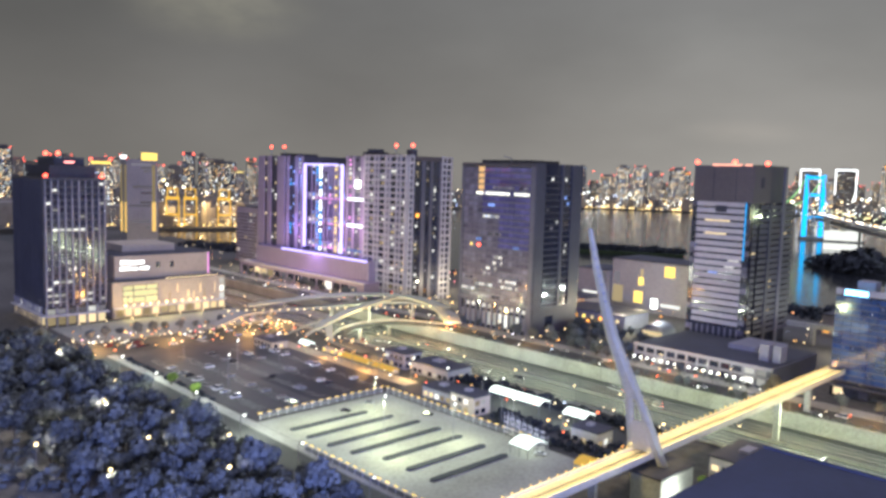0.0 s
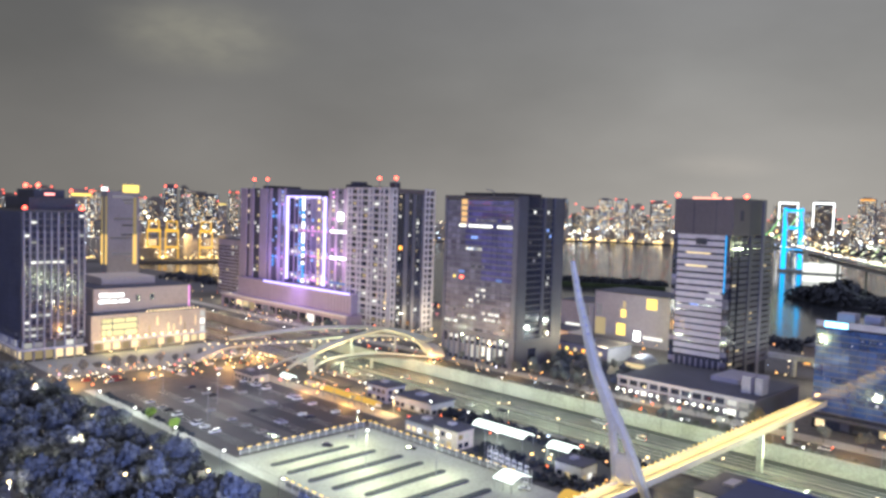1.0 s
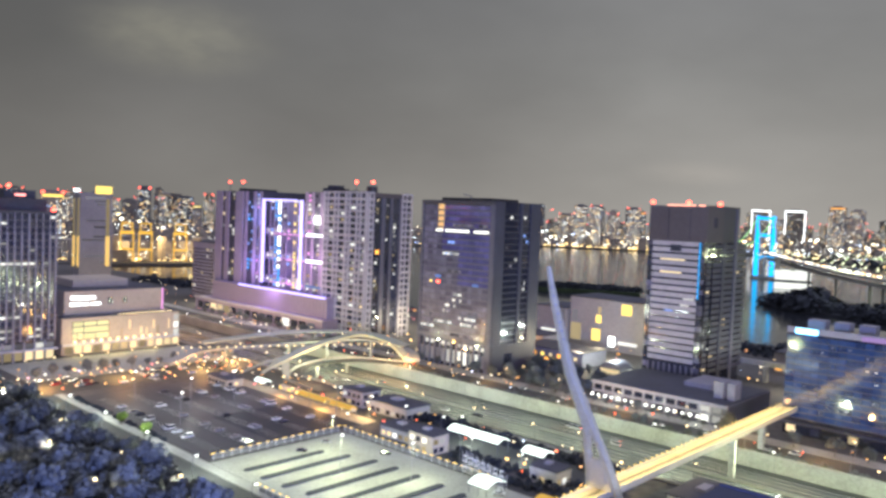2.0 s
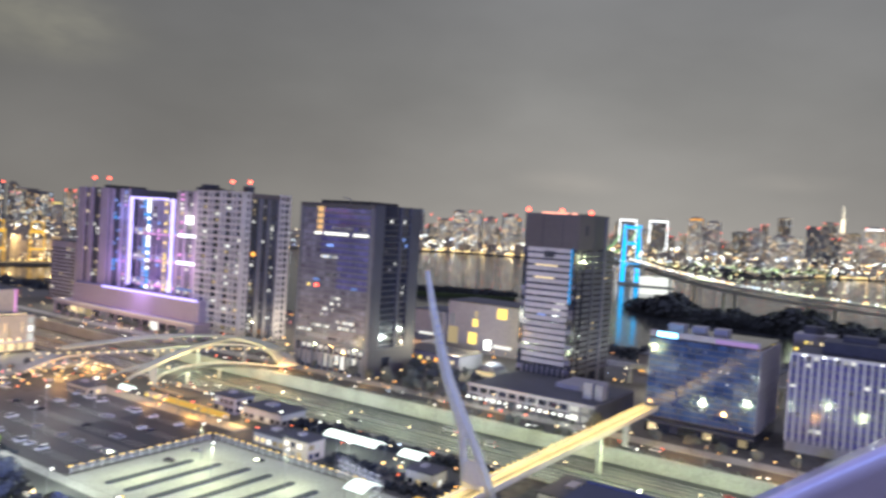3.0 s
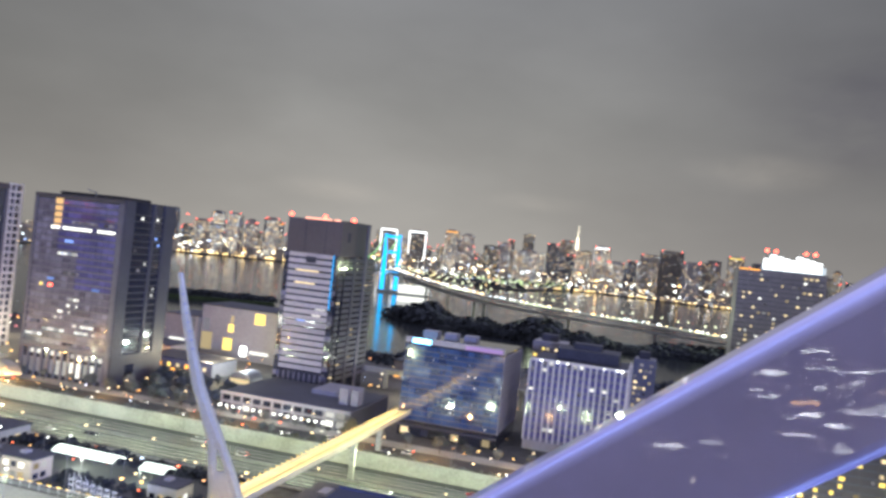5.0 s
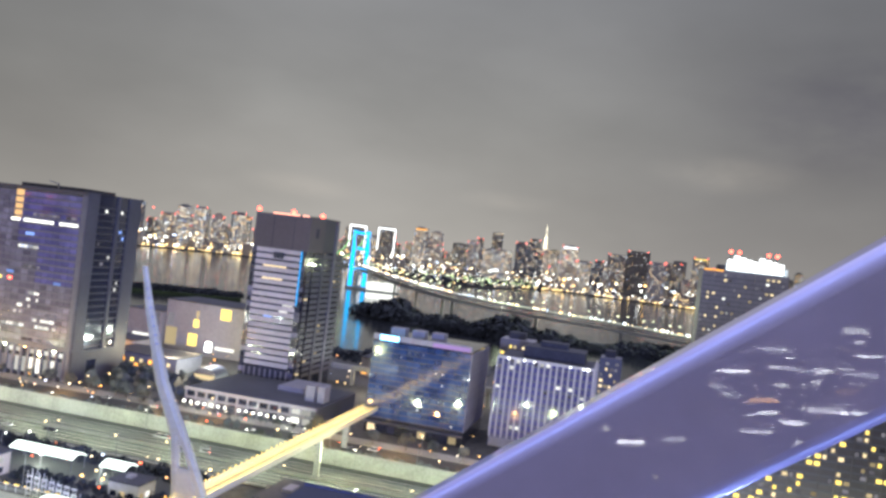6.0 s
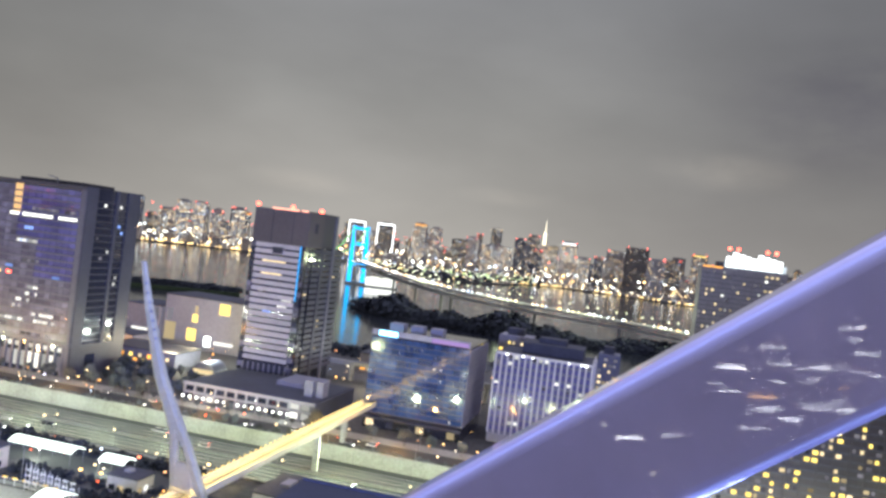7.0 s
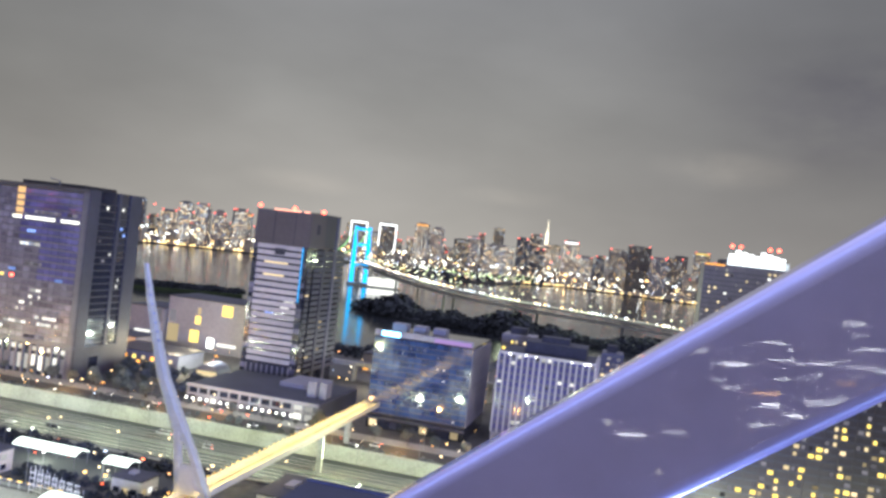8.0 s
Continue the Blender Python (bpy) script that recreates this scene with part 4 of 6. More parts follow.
# ---- cars ----
def car(paint, van=False, on=True):
    t = thing("car", 0, 0, 0, {"car_white": "white small car", "car_silver": "silver small car", "car_black": "black small car", "car_red": "dark red small car"}[paint.name] + (" with its lights on" if on else " standing in the car park"), "car", "cars on the road" if on else "parked cars")
    L, W_, H_ = (5.0, 1.85, 2.0) if van else (4.5, 1.8, 1.45)
    prof = [(0, 0.35), (L, 0.35), (L, 0.8), (L * 0.97, 0.95), (0.05, 0.98), (0, 0.8)]
    bm = bmesh.new()
    a = [bm.verts.new((x, -W_ / 2, z)) for x, z in prof]
    b = [bm.verts.new((x, W_ / 2, z)) for x, z in prof]
    k = len(prof)
    for i in range(k):
        bm.faces.new((a[i], a[(i + 1) % k], b[(i + 1) % k], b[i]))
    bm.faces.new(a[::-1])
    bm.faces.new(b)
    part("body", bm, paint, t)
    bm = bmesh.new()
    lo = [(0.25 if van else 0.7, -0.85), (L - 1.2, -0.85), (L - 1.2, 0.85), (0.25 if van else 0.7, 0.85)]
    hi = [(0.35 if van else 1.2, -0.7), (L - 1.9, -0.7), (L - 1.9, 0.7), (0.35 if van else 1.2, 0.7)]
    va, vb = [bm.verts.new((x, y, 0.96)) for x, y in lo], [bm.verts.new((x, y, H_ - 0.06)) for x, y in hi]
    for i in range(4):
        bm.faces.new((va[i], va[(i + 1) % 4], vb[(i + 1) % 4], vb[i]))
    bm.faces.new(vb)
    part("window_glass", bm, glass_dark, t)
    part("roof", boxes((hi[0][0] - 0.05, hi[1][0] + 0.05, -0.72, 0.72, H_ - 0.06, H_)), paint, t)
    for x in (0.85, L - 0.9):
        for y in (-W_ / 2 + 0.02, W_ / 2 - 0.22):
            part("wheel", tube(bmesh.new(), (x, y, 0.33), (x, y + 0.2, 0.33), 0.33, 0.33, 10), rubber, t)
    for y in (-0.75, 0.45):
        part("headlight", boxes((L, L + 0.06, y, y + 0.3, 0.6, 0.78)), lamp_cool if on else steel_white, t)
        part("tail_light", boxes((-0.06, 0, y, y + 0.3, 0.65, 0.85)), beacon_red if on else car_paints[3], t)
    return t


parked = [car(p, v, False) for p, v in ((car_paints[0], False), (car_paints[1], False), (car_paints[2], False), (car_paints[0], True))]
cars = [car(p, v) for p, v in ((car_paints[0], False), (car_paints[1], False), (car_paints[2], False), (car_paints[0], True), (car_paints[3], False))]
rc = random.Random(11)
car_spots, lot_spots = [], []
for row in range(5):
    for i in range(34):
        if rc.random() < 0.19:
            lot_spots.append((-396 + 12 + i * 3.2 + 1.7, 157 + 6.3 + row * 15 + (0 if row % 2 else 4.4), 0.12, 90 if row % 2 else 270))
for i in range(40):
    lane = rc.choice((280, 284.7, 289, 293, 301, 305.6, 310, 323, 327.6, 332))
    car_spots.append((rc.uniform(-520, 160), lane, CUT + 0.01, 0 if lane < 312 else 180))
for i in range(16):
    car_spots.append((rc.uniform(-520, 120), rc.choice((350, 354, 358)), 0.1, rc.choice((0, 180))))
for i in range(16):
    car_spots.append((rc.choice((-433, -428, -419, -413)), rc.uniform(80, 265), 0.1, rc.choice((90, 270))))
for u, w in ((-258, 205), (-255, 190), (-230, 214), (-170, 214)):
    lot_spots.append((u, w, 0.12, 30))
for row, models in ((car_spots, cars), (lot_spots, parked)):
    for k, (u, w, z, turn) in enumerate(row):
        m = TURN @ pose(u, w, z, 0, 0, turn)
        if k < len(models):
            models[k].matrix_world = m
        else:
            copy_thing(rc.choice(models), m)


def bus(u, w, z, turn):
    t = thing("bus", u, w, z, "white city bus with lit windows", "bus", "buses", turn=turn)
    part("body", boxes((0, 11, -1.25, 1.25, 0.35, 3.1)), car_paints[0], t)
    part("roof_unit", boxes((3, 7, -0.8, 0.8, 3.1, 3.4)), steel_white, t)
    for s in (-1.27, 1.25):
        part("window_row", boxes((0.4, 10.6, s, s + 0.02, 1.4, 2.5)), win_dim, t)
    for x in (2, 8.6):
        for y in (-1.27, 1.02):
            part("wheel", tube(bmesh.new(), (x, y, 0.48), (x, y + 0.25, 0.48), 0.48, 0.48, 10), rubber, t)


for row in ((-240, 286, CUT, 0), (-80, 306, CUT, 0), (-20, 323, CUT, 180), (-60, 289, CUT, 0)):
    bus(*row)


# ---- trees ----
def crown_mesh(seed, radius, height, n, material):
    r, bm = random.Random(seed), bmesh.new()
    lumps = [(Vector((r.uniform(-0.55, 0.55) * radius, r.uniform(-0.55, 0.55) * radius, height * r.uniform(0.5, 0.88))), radius * r.uniform(0.38, 0.62)) for _ in range(7)]
    for i in range(n):
        c, s = r.choice(lumps)
        d = Vector((r.gauss(0, 1), r.gauss(0, 1), r.gauss(0, 0.8))).normalized()
        p = c + d * s * r.uniform(0.75, 1.08)
        q = (0.16 if n < 400 else 0.105) * radius * r.uniform(0.7, 1.5)
        turn = (d + Vector((r.gauss(0, 0.5), r.gauss(0, 0.5), r.gauss(0, 0.5)))).to_track_quat("Z", "Y").to_matrix()
        v = [bm.verts.new(p + turn @ Vector(o)) for o in ((-q, -q * 0.7, 0), (q * 0.8, -q, 0.12 * q), (q, q * 0.8, 0), (-q * 0.6, q, 0.2 * q))]
        bm.faces.new(v)
    return mesh_of(bm, material, "crown")


def trunk_mesh(seed, radius, height):
    r, bm = random.Random(seed), bmesh.new()
    tube(bm, (0, 0, 0), (0, 0, height * 0.5), 0.28, 0.18, 6)
    for k in range(4):
        a = k * 1.6 + r.random()
        tube(bm, (0, 0, height * (0.35 + 0.04 * k)), (radius * 0.5 * math.cos(a), radius * 0.5 * math.sin(a), height * 0.72), 0.12, 0.05, 5)
    return mesh_of(bm, bark, "trunk")


kinds = [(crown_mesh(i, 3.6 + 0.5 * i, 9.0 + i, 760, leaf), trunk_mesh(i, 3.6, 9.0 + i)) for i in range(4)]
lit_kind = (crown_mesh(9, 2.6, 6.0, 260, leaf_lit), trunk_mesh(9, 2.4, 6.0))
rt = random.Random(21)


def tree(u, w, z=0.0, size=1.0, kind=None, label="dark leafy park tree at night", group="park trees"):
    crown, trunk = kind or rt.choice(kinds)
    t = thing("tree", u, w, z, label, "tree", group, turn=rt.uniform(0, 360))
    s = Matrix.Diagonal((size, size, size * rt.uniform(0.85, 1.15), 1))
    piece("trunk", trunk, t, s)
    piece("crown", crown, t, s)


placed = []
tries = 0
while len(placed) < 245 and tries < 9000:
    tries += 1
    u, w = rt.uniform(-460, -130), rt.uniform(58, 130)
    # the park narrows by the side street; only its seen half is planted one by one
    if w < 58 + 0.1 * (u + 460) or (u < -405 and w > 128) or any((u - a) ** 2 + (w - b) ** 2 < 49 for a, b in placed):
        continue
    placed.append((u, w))
    tree(u, w, 0, rt.uniform(0.85, 1.2))
for u in range(-640, 60, 15):
    if not -235 < u < -150:
        tree(u + rt.uniform(-3, 3), 366 + rt.uniform(-1, 1), 0.2, rt.uniform(0.55, 0.8), label="street tree before the office towers", group="street trees")
for k in range(46):
    tree(rt.uniform(-298, -238), rt.uniform(364, 428), 0, rt.uniform(0.5, 0.85), label="dark tree in the square between the towers", group="square trees")
for u in range(-236, -150, 7):
    tree(u + rt.uniform(-2, 2), 343.5, 0.3, rt.uniform(0.3, 0.42), label="small tree on the bank above the motorway", group="street trees")
for u in range(-240, -140, 9):
    tree(u, 363.5, 0.2, rt.uniform(0.4, 0.5), label="small clipped tree before the low terrace building", group="street trees")
for w in range(155, 275, 9):
    tree(-446 + rt.uniform(-1, 1), w, 0.2, rt.uniform(0.5, 0.7), label="round street tree before the mall", group="street trees")
for u in range(-395, -150, 13):
    if rt.random() < 0.6:
        tree(u, 135.0 + rt.uniform(-1, 1), 0, rt.uniform(0.4, 0.6), label="roadside tree by the service road", group="street trees")
for u, w in ((-335, 152.5), (-312, 152.5)):
    tree(u, w, 0.2, 1.0, lit_kind, "small tree with a lamp's bright yellow-green light put into its leaf colour", "lit trees")
for u, w in ((-108, 236), (-103, 242), (-114, 232), (-98, 238)):
    tree(u, w, 0, rt.uniform(0.7, 0.9), lit_kind, "small tree with green lamplight put into its leaf colour, beside the footbridge pier", "lit trees")


def thicket(name, label, spots_, r0, r1, n, seed, material=leaf):
    """Woods and hedges too dense to count: one mesh of leaf clumps."""
    r, bm = random.Random(seed), bmesh.new()
    for (x, y, z, s) in spots_:
        for _ in range(n):
            d = Vector((r.gauss(0, 1), r.gauss(0, 1), abs(r.gauss(0, 0.8)))).normalized()
            p = Vector((x, y, z)) + Vector((d.x * s, d.y * s, d.z * s * 1.1))
            q = s * r.uniform(r0, r1)
            turn = (d + Vector((r.gauss(0, 0.4), r.gauss(0, 0.4), r.gauss(0, 0.4)))).to_track_quat("Z", "Y").to_matrix()
            bm.faces.new([bm.verts.new(p + turn @ Vector(o)) for o in ((-q, -q * 0.7, 0), (q * 0.8, -q, 0.1 * q), (q, q * 0.8, 0), (-q * 0.6, q, 0.2 * q))])
    ob = new(name, mesh_of(bm, material, name))
    ob.matrix_world = TURN
    return tagged(ob, label, "trees", kind="stuff")


thicket("hedge", "low dark hedge along the motorway wall", [(rt.uniform(-900, 450), rt.uniform(343, 346.5), 0.1, rt.uniform(0.7, 1.5)) for _ in range(900)], 0.3, 0.6, 7, 3)
thicket("park_undergrowth", "dark undergrowth between the park trees", [(rt.uniform(-470, -120), rt.uniform(20, 133), 0, rt.uniform(1.5, 3.4)) for _ in range(900)], 0.25, 0.5, 12, 4)
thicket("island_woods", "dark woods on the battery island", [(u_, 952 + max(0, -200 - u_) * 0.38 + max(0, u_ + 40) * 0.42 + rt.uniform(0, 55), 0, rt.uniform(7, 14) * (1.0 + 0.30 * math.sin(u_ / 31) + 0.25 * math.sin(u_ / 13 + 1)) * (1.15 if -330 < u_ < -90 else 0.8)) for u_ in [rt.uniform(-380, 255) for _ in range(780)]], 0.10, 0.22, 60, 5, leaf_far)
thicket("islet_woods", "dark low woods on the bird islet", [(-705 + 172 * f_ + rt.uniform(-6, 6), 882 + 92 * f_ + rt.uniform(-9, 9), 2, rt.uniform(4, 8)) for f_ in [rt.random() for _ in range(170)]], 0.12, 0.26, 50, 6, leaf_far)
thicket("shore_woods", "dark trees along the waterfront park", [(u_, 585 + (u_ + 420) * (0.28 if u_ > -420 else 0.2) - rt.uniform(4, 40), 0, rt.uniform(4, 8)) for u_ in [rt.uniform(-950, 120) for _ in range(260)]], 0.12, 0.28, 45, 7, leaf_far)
thicket("yard_bushes", "dark bushes round the yard and along the lane", [(rt.uniform(-262, -140), rt.uniform(262, 274), 0, rt.uniform(1.2, 2.8)) for _ in range(150)] + [(rt.uniform(-212, -142), rt.uniform(225, 245), 0, rt.uniform(0.8, 2.2)) for _ in range(130)] + [(rt.uniform(-396, -300), rt.uniform(154.6, 157), 0, rt.uniform(0.6, 1.3)) for _ in range(90)], 0.2, 0.45, 22, 8, leaf_far)


# ---- footbridge and its leaning pylon ----
def footbridge():
    t = thing("footbridge", -129.6, 96, 0, "long footbridge glowing gold under parapet lamps", "bridge")
    L = 290
    part("deck", boxes((0, 7.2, 0, L, 12.4, 13.6)), gold_steel, t)
    for x0, x1 in ((0.4, 3.2), (4.0, 6.8)):
        part("walkway", boxes((x0, x1, 0, L, 13.6, 13.7)), deck_tile, t)
    part("median", boxes((3.25, 3.95, 0, L, 13.6, 13.9)), gold_steel, t)
    part("rail_slot", boxes((3.35, 3.85, 0, L, 13.9, 13.94)), roof_dark, t)
    for x in (0, 6.9):
        part("parapet", boxes((x, x + 0.3, 0, L, 13.6, 14.8)), gold_steel, t)
    post = mesh_of(boxes((-0.12, 0.12, -0.12, 0.12, 0, 1.2)), gold_steel, "parapet_post")
    cap = mesh_of(boxes((-0.14, 0.14, -0.2, 0.2, 1.2, 1.5)), lamp_gold, "lamp_cap")
    for i in range(72):
        p = piece("parapet_post", post, t, pose(0.15, 2 + i * 4, 14.0))
        piece("lamp_cap", cap, p)
    strip_me = mesh_of(boxes((0, 0.12, 0, 3.4, 0, 0.22)), lamp_gold, "handrail_lamp")
    for i in range(72):
        piece("handrail_lamp", strip_me, t, pose(6.76, 0.3 + i * 4, 14.1))
    for w in (30, 90, 222, 254):
        part("pier", boxes((2.4, 4.8, w, w + 1.6, -6.5 if 182 < w < 246 else 0, 12.4)), concrete, t)
    return t


footbridge()


def pylon():
    t = thing("leaning_pylon", -128, 215, 0, "tall white leaning steel pylon with forked legs", "pylon")

    def limb(pts):
        bm = bmesh.new()
        rings = []
        for x, y, z, hx, hy in pts:
            rings.append([bm.verts.new((x + sx * hx, y + sy * hy, z)) for sx, sy in ((-1, -0.6), (-0.6, -1), (0.6, -1), (1, -0.6), (1, 0.6), (0.6, 1), (-0.6, 1), (-1, 0.6))])
        for a, b in zip(rings, rings[1:]):
            for i in range(8):
                bm.faces.new((a[i], a[(i + 1) % 8], b[(i + 1) % 8], b[i]))
        bm.faces.new(rings[0][::-1])
        bm.faces.new(rings[-1])
        return bm

    part("mast", limb([(2.6, -10.8, 36.5, 2.7, 1.5), (1.6, -14.5, 44, 2.2, 1.5), (0.5, -19.2, 53, 1.8, 1.4), (0.2, -24, 64, 1.4, 1.2), (0.2, -29, 75, 1.0, 1.0), (0.2, -33.2, 86.4, 0.6, 0.6)]), pylon_paint, t)
    part("near_leg", limb([(8.0, 1.5, 9.8, 1.5, 1.5), (6.6, -3.0, 20, 1.5, 1.4), (5.0, -7.5, 30, 1.4, 1.3), (3.7, -10.8, 36.6, 1.4, 1.3)]), pylon_paint, t)
    part("far_leg", limb([(-4.6, 6.0, 0, 1.3, 1.3), (-3.6, 2.0, 12, 1.3, 1.3), (-0.8, -5.0, 25, 1.2, 1.2), (1.5, -10.8, 36.6, 1.3, 1.2)]), pylon_paint, t)
    part("cross_web", limb([(2.7, -9.4, 33.2, 1.6, 0.7), (2.6, -10.9, 37, 2.0, 0.9)]), pylon_paint, t)
    part("tie_beam", limb([(1.6, -1.4, 14.5, 5.0, 1.0), (2.2, -4.8, 25, 3.4, 0.9)]), pylon_paint, t)
    for k in range(7):
        part("cable_anchor", boxes((0.9 - 0.05 * k, 1.75 - 0.1 * k, -25.6 - k * 1.1, -25.0 - k * 1.1, 64.5 + k * 2.6, 65.1 + k * 2.6)), steel_grey, t)
    return t


pylon()
pier = thing("pylon_pier", -131, 204, 0, "pale concrete pier under the pylon with white floodlights", "pier")
part("pier_body", boxes((6, 16.5, 2, 22, 0, 9.6)), concrete, pier)
part("pier_cap", boxes((5.6, 16.9, 1.6, 22.4, 9.6, 10.2)), roof_dark, pier)
for y in (4, 12):
    part("floodlight", boxes((16.6, 17.2, y, y + 1.6, 1.5, 2.8)), lamp_cool, pier)


def sweep(pts, width, thick, n=40):
    """A ribbon along a smooth line through pts."""
    P = [Vector(p) for p in pts]
    P = [2 * P[0] - P[1]] + P + [2 * P[-1] - P[-2]]
    line = []
    for i in range(1, len(P) - 2):
        a, b, c, d = P[i - 1:i + 3]
        for k in range(n // (len(P) - 3) + 1):
            s = k / (n // (len(P) - 3) + 1)
            line.append(0.5 * (2 * b + (c - a) * s + (2 * a - 5 * b + 4 * c - d) * s * s + (3 * b - a - 3 * c + d) * s ** 3))
    line.append(P[-2])
    bm, rings = bmesh.new(), []
    for i, p in enumerate(line):
        d = (line[min(i + 1, len(line) - 1)] - line[max(i - 1, 0)])
        side = Vector((d.y, -d.x, 0)).normalized() * width / 2
        rings.append([bm.verts.new(p + o) for o in (side, side + Vector((0, 0, -thick)), -side + Vector((0, 0, -thick)), -side)])
    for a, b in zip(rings, rings[1:]):
        for i in range(4):
            bm.faces.new((a[i], b[i], b[(i + 1) % 4], a[(i + 1) % 4]))
    bm.faces.new(rings[0])
    bm.faces.new(rings[-1][::-1])
    return bm


def wave_bridge():
    t = thing("wave_bridge", 0, 0, 0, "pale sweeping pedestrian bridge with wave-shaped canopy", "bridge")
    way = [(-437, 226, 3), (-439, 252, 8.5), (-420, 290, 11.5), (-412, 322, 12), (-398, 356, 11.5), (-368, 362, 8), (-350, 352, 5)]
    part("deck", sweep(way, 9, 1.4), concrete, t)
    part("canopy", sweep([(x - 1, y, z + 4.5 + 2.0 * math.sin(i * 1.2)) for i, (x, y, z) in enumerate(way[1:-1])], 11, 0.6), wave_paint, t)
    part("side_band", sweep([(-383, 258, 2.5), (-379, 267, 9), (-387, 294, 13), (-397, 326, 15), (-401, 350, 15), (-379, 358, 12.5), (-356, 352, 5)], 6.0, 1.6), wave_paint, t)
    part("ramp", sweep([(-367, 265, 0.3), (-373, 268, 5), (-380, 272, 10)], 4.0, 1.0), wave_paint, t)
    part("ramp", sweep([(-400, 255, 0.3), (-391, 262, 6), (-383, 272, 10)], 4.0, 1.0), wave_paint, t)
    for u, w, z in ((-430, 262, 0), (-415, 300, CUT), (-410, 328, CUT), (-392, 352, 0)):
        part("column", tube(bmesh.new(), (u, w, z), (u, w, 10.5), 1.1, 0.9, 10), concrete, t)
    bm = bmesh.new()
    for k in range(26):
        f_ = k / 25
        box(bm, -437 + 60 * f_, -436.2 + 60 * f_, 236 + 118 * f_, 236.8 + 118 * f_, 11, 11.5)
    part("underdeck_lights", bm, lamp_warm, t)
    return t


wave_bridge()
loop = thing("ramp_road", 0, 0, 0, "curving ramp road under orange lamps beside the wave bridge", "road")
part("ramp_deck", sweep([(-330, 262, 0.6), (-362, 268, 1.0), (-386, 296, 1.6), (-384, 330, 1.8), (-352, 351, 1.2), (-300, 354, 0.5)], 7, 0.9), asphalt, loop)
part("ramp_parapet", sweep([(-334, 258, 1.9), (-366, 264, 2.2), (-391, 296, 2.8), (-389, 332, 3.0), (-354, 356, 2.4)], 0.5, 1.2), concrete, loop)
for u, w, z in ((-384, 300, CUT), (-385, 325, CUT)):
    part("ramp_column", tube(bmesh.new(), (u, w, z), (u, w, 0.9), 1.0, 1.0, 8), concrete, loop)


# ---- small buildings and tents by the lane ----
def low_house(name, u, w, lx, ly, h, wall, label, lit=0.5, overhang=0.6):
    t = thing(name, u, w, 0.1, label, "building")
    part("wall", boxes((0, lx, 0, ly, 0, h)), wall, t)
    part("roof", boxes((-overhang, lx + overhang, -overhang, ly + overhang, h, h + 0.5)), roof_dark, t)
    a, b = faces(t, lx, ly)
    for f in (a, b):
        for i in range(int(f.length / 3.6)):
            for k in range(max(1, int(h / 3.8))):
                f.put("window", 0.8 + i * 3.6, 3.2 + i * 3.6, 0.9 + k * 3.6, 2.9 + k * 3.6, 0.06, (win_warm if rnd.random() < 0.6 else win_white) if rnd.random() < lit else glass_dark)
    part("roof_unit", boxes((lx * 0.3, lx * 0.5, ly * 0.4, ly * 0.7, h + 0.5, h + 1.5)), facade_grey, t)
    return t


low_house("ticket_hut", -388, 226, 20, 10, 4.5, cream, "low cream hut with dark roof beside the car park", 0.2)
low_house("low_hall", -284, 256, 26, 16, 6, facade_grey, "low grey hall with dark flat roof", 0.25)
low_house("office_annexe", -306, 256, 16, 12, 8, facade_grey, "small grey office annexe with lit windows", 0.3)
low_house("shed", -250, 232, 18, 12, 5, facade_grey, "dark shed with lit open front", 0.7)
low_house("site_cabin", -228, 228, 14, 10, 8, cream, "pale site cabin at the coach park", 0.7)
low_house("station_entrance", -116, 240, 18, 24, 9, facade_pale, "pale small building with lit windows beside the footbridge", 0.4)
low_house("kiosk", -170, 236, 12, 10, 6, facade_pale, "pale kiosk with open lit front", 0.6)


def canopy(u, w, lx, ly, h, material, label, name="lit_canopy"):
    t = thing(name, u, w, 0.1, label, "canopy", "lit canopies")
    bm = bmesh.new()
    n, rings = 10, []
    for x in (0, lx):
        rings.append([bm.verts.new((x, ly * k / n, h + 1.6 * math.sin(math.pi * k / n))) for k in range(n + 1)] + [bm.verts.new((x, ly * k / n, h - 0.3 + 1.6 * math.sin(math.pi * k / n))) for k in range(n, -1, -1)])
    k = len(rings[0])
    for i in range(k):
        bm.faces.new((rings[0][i], rings[1][i], rings[1][(i + 1) % k], rings[0][(i + 1) % k]))
    bm.faces.new(rings[0][::-1])
    bm.faces.new(rings[1])
    part("roof", bm, material, t)
    for x in (0.3, lx / 2, lx - 0.6):
        for y in (0.2, ly - 0.5):
            part("post", boxes((x, x + 0.25, y, y + 0.25, 0, h)), steel_grey, t)
    return t


# the cloth emits by itself, in place of lamplight shining through
tent_glow = glow("emissive_tent_cloth", (0.92, 1.0, 0.92), 2.6, 0.9)
gold_glow = glow("emissive_gold_cloth", (1.0, 0.58, 0.12), 0.9, 0.8)
canopy(-226, 250, 29, 8, 5, tent_glow, "long white canopy, its cloth made to glow as if lit from below")
canopy(-185, 250, 11, 8, 5, tent_glow, "short white canopy, its cloth made to glow as if lit from below")
canopy(-177, 208, 9, 11, 4, tent_glow, "white domed tent, its cloth made to glow as if lit inside")
canopy(-150, 210, 7, 9, 4, gold_glow, "golden domed tent, its cloth made to glow as if lit inside")
canopy(-322, 239, 22, 5, 4, gold_glow, "canopy over the stalls, its cloth made to glow orange")
canopy(-296, 239, 16, 5, 4, gold_glow, "canopy over the stalls, its cloth made to glow orange")
canopy(-362, 239, 10, 5, 4, tent_glow, "canopy over the stalls, its cloth made to glow white")
rows = thing("stall_row", -350, 247.5, 0.1, "row of small lit stalls along the lane", "stalls")
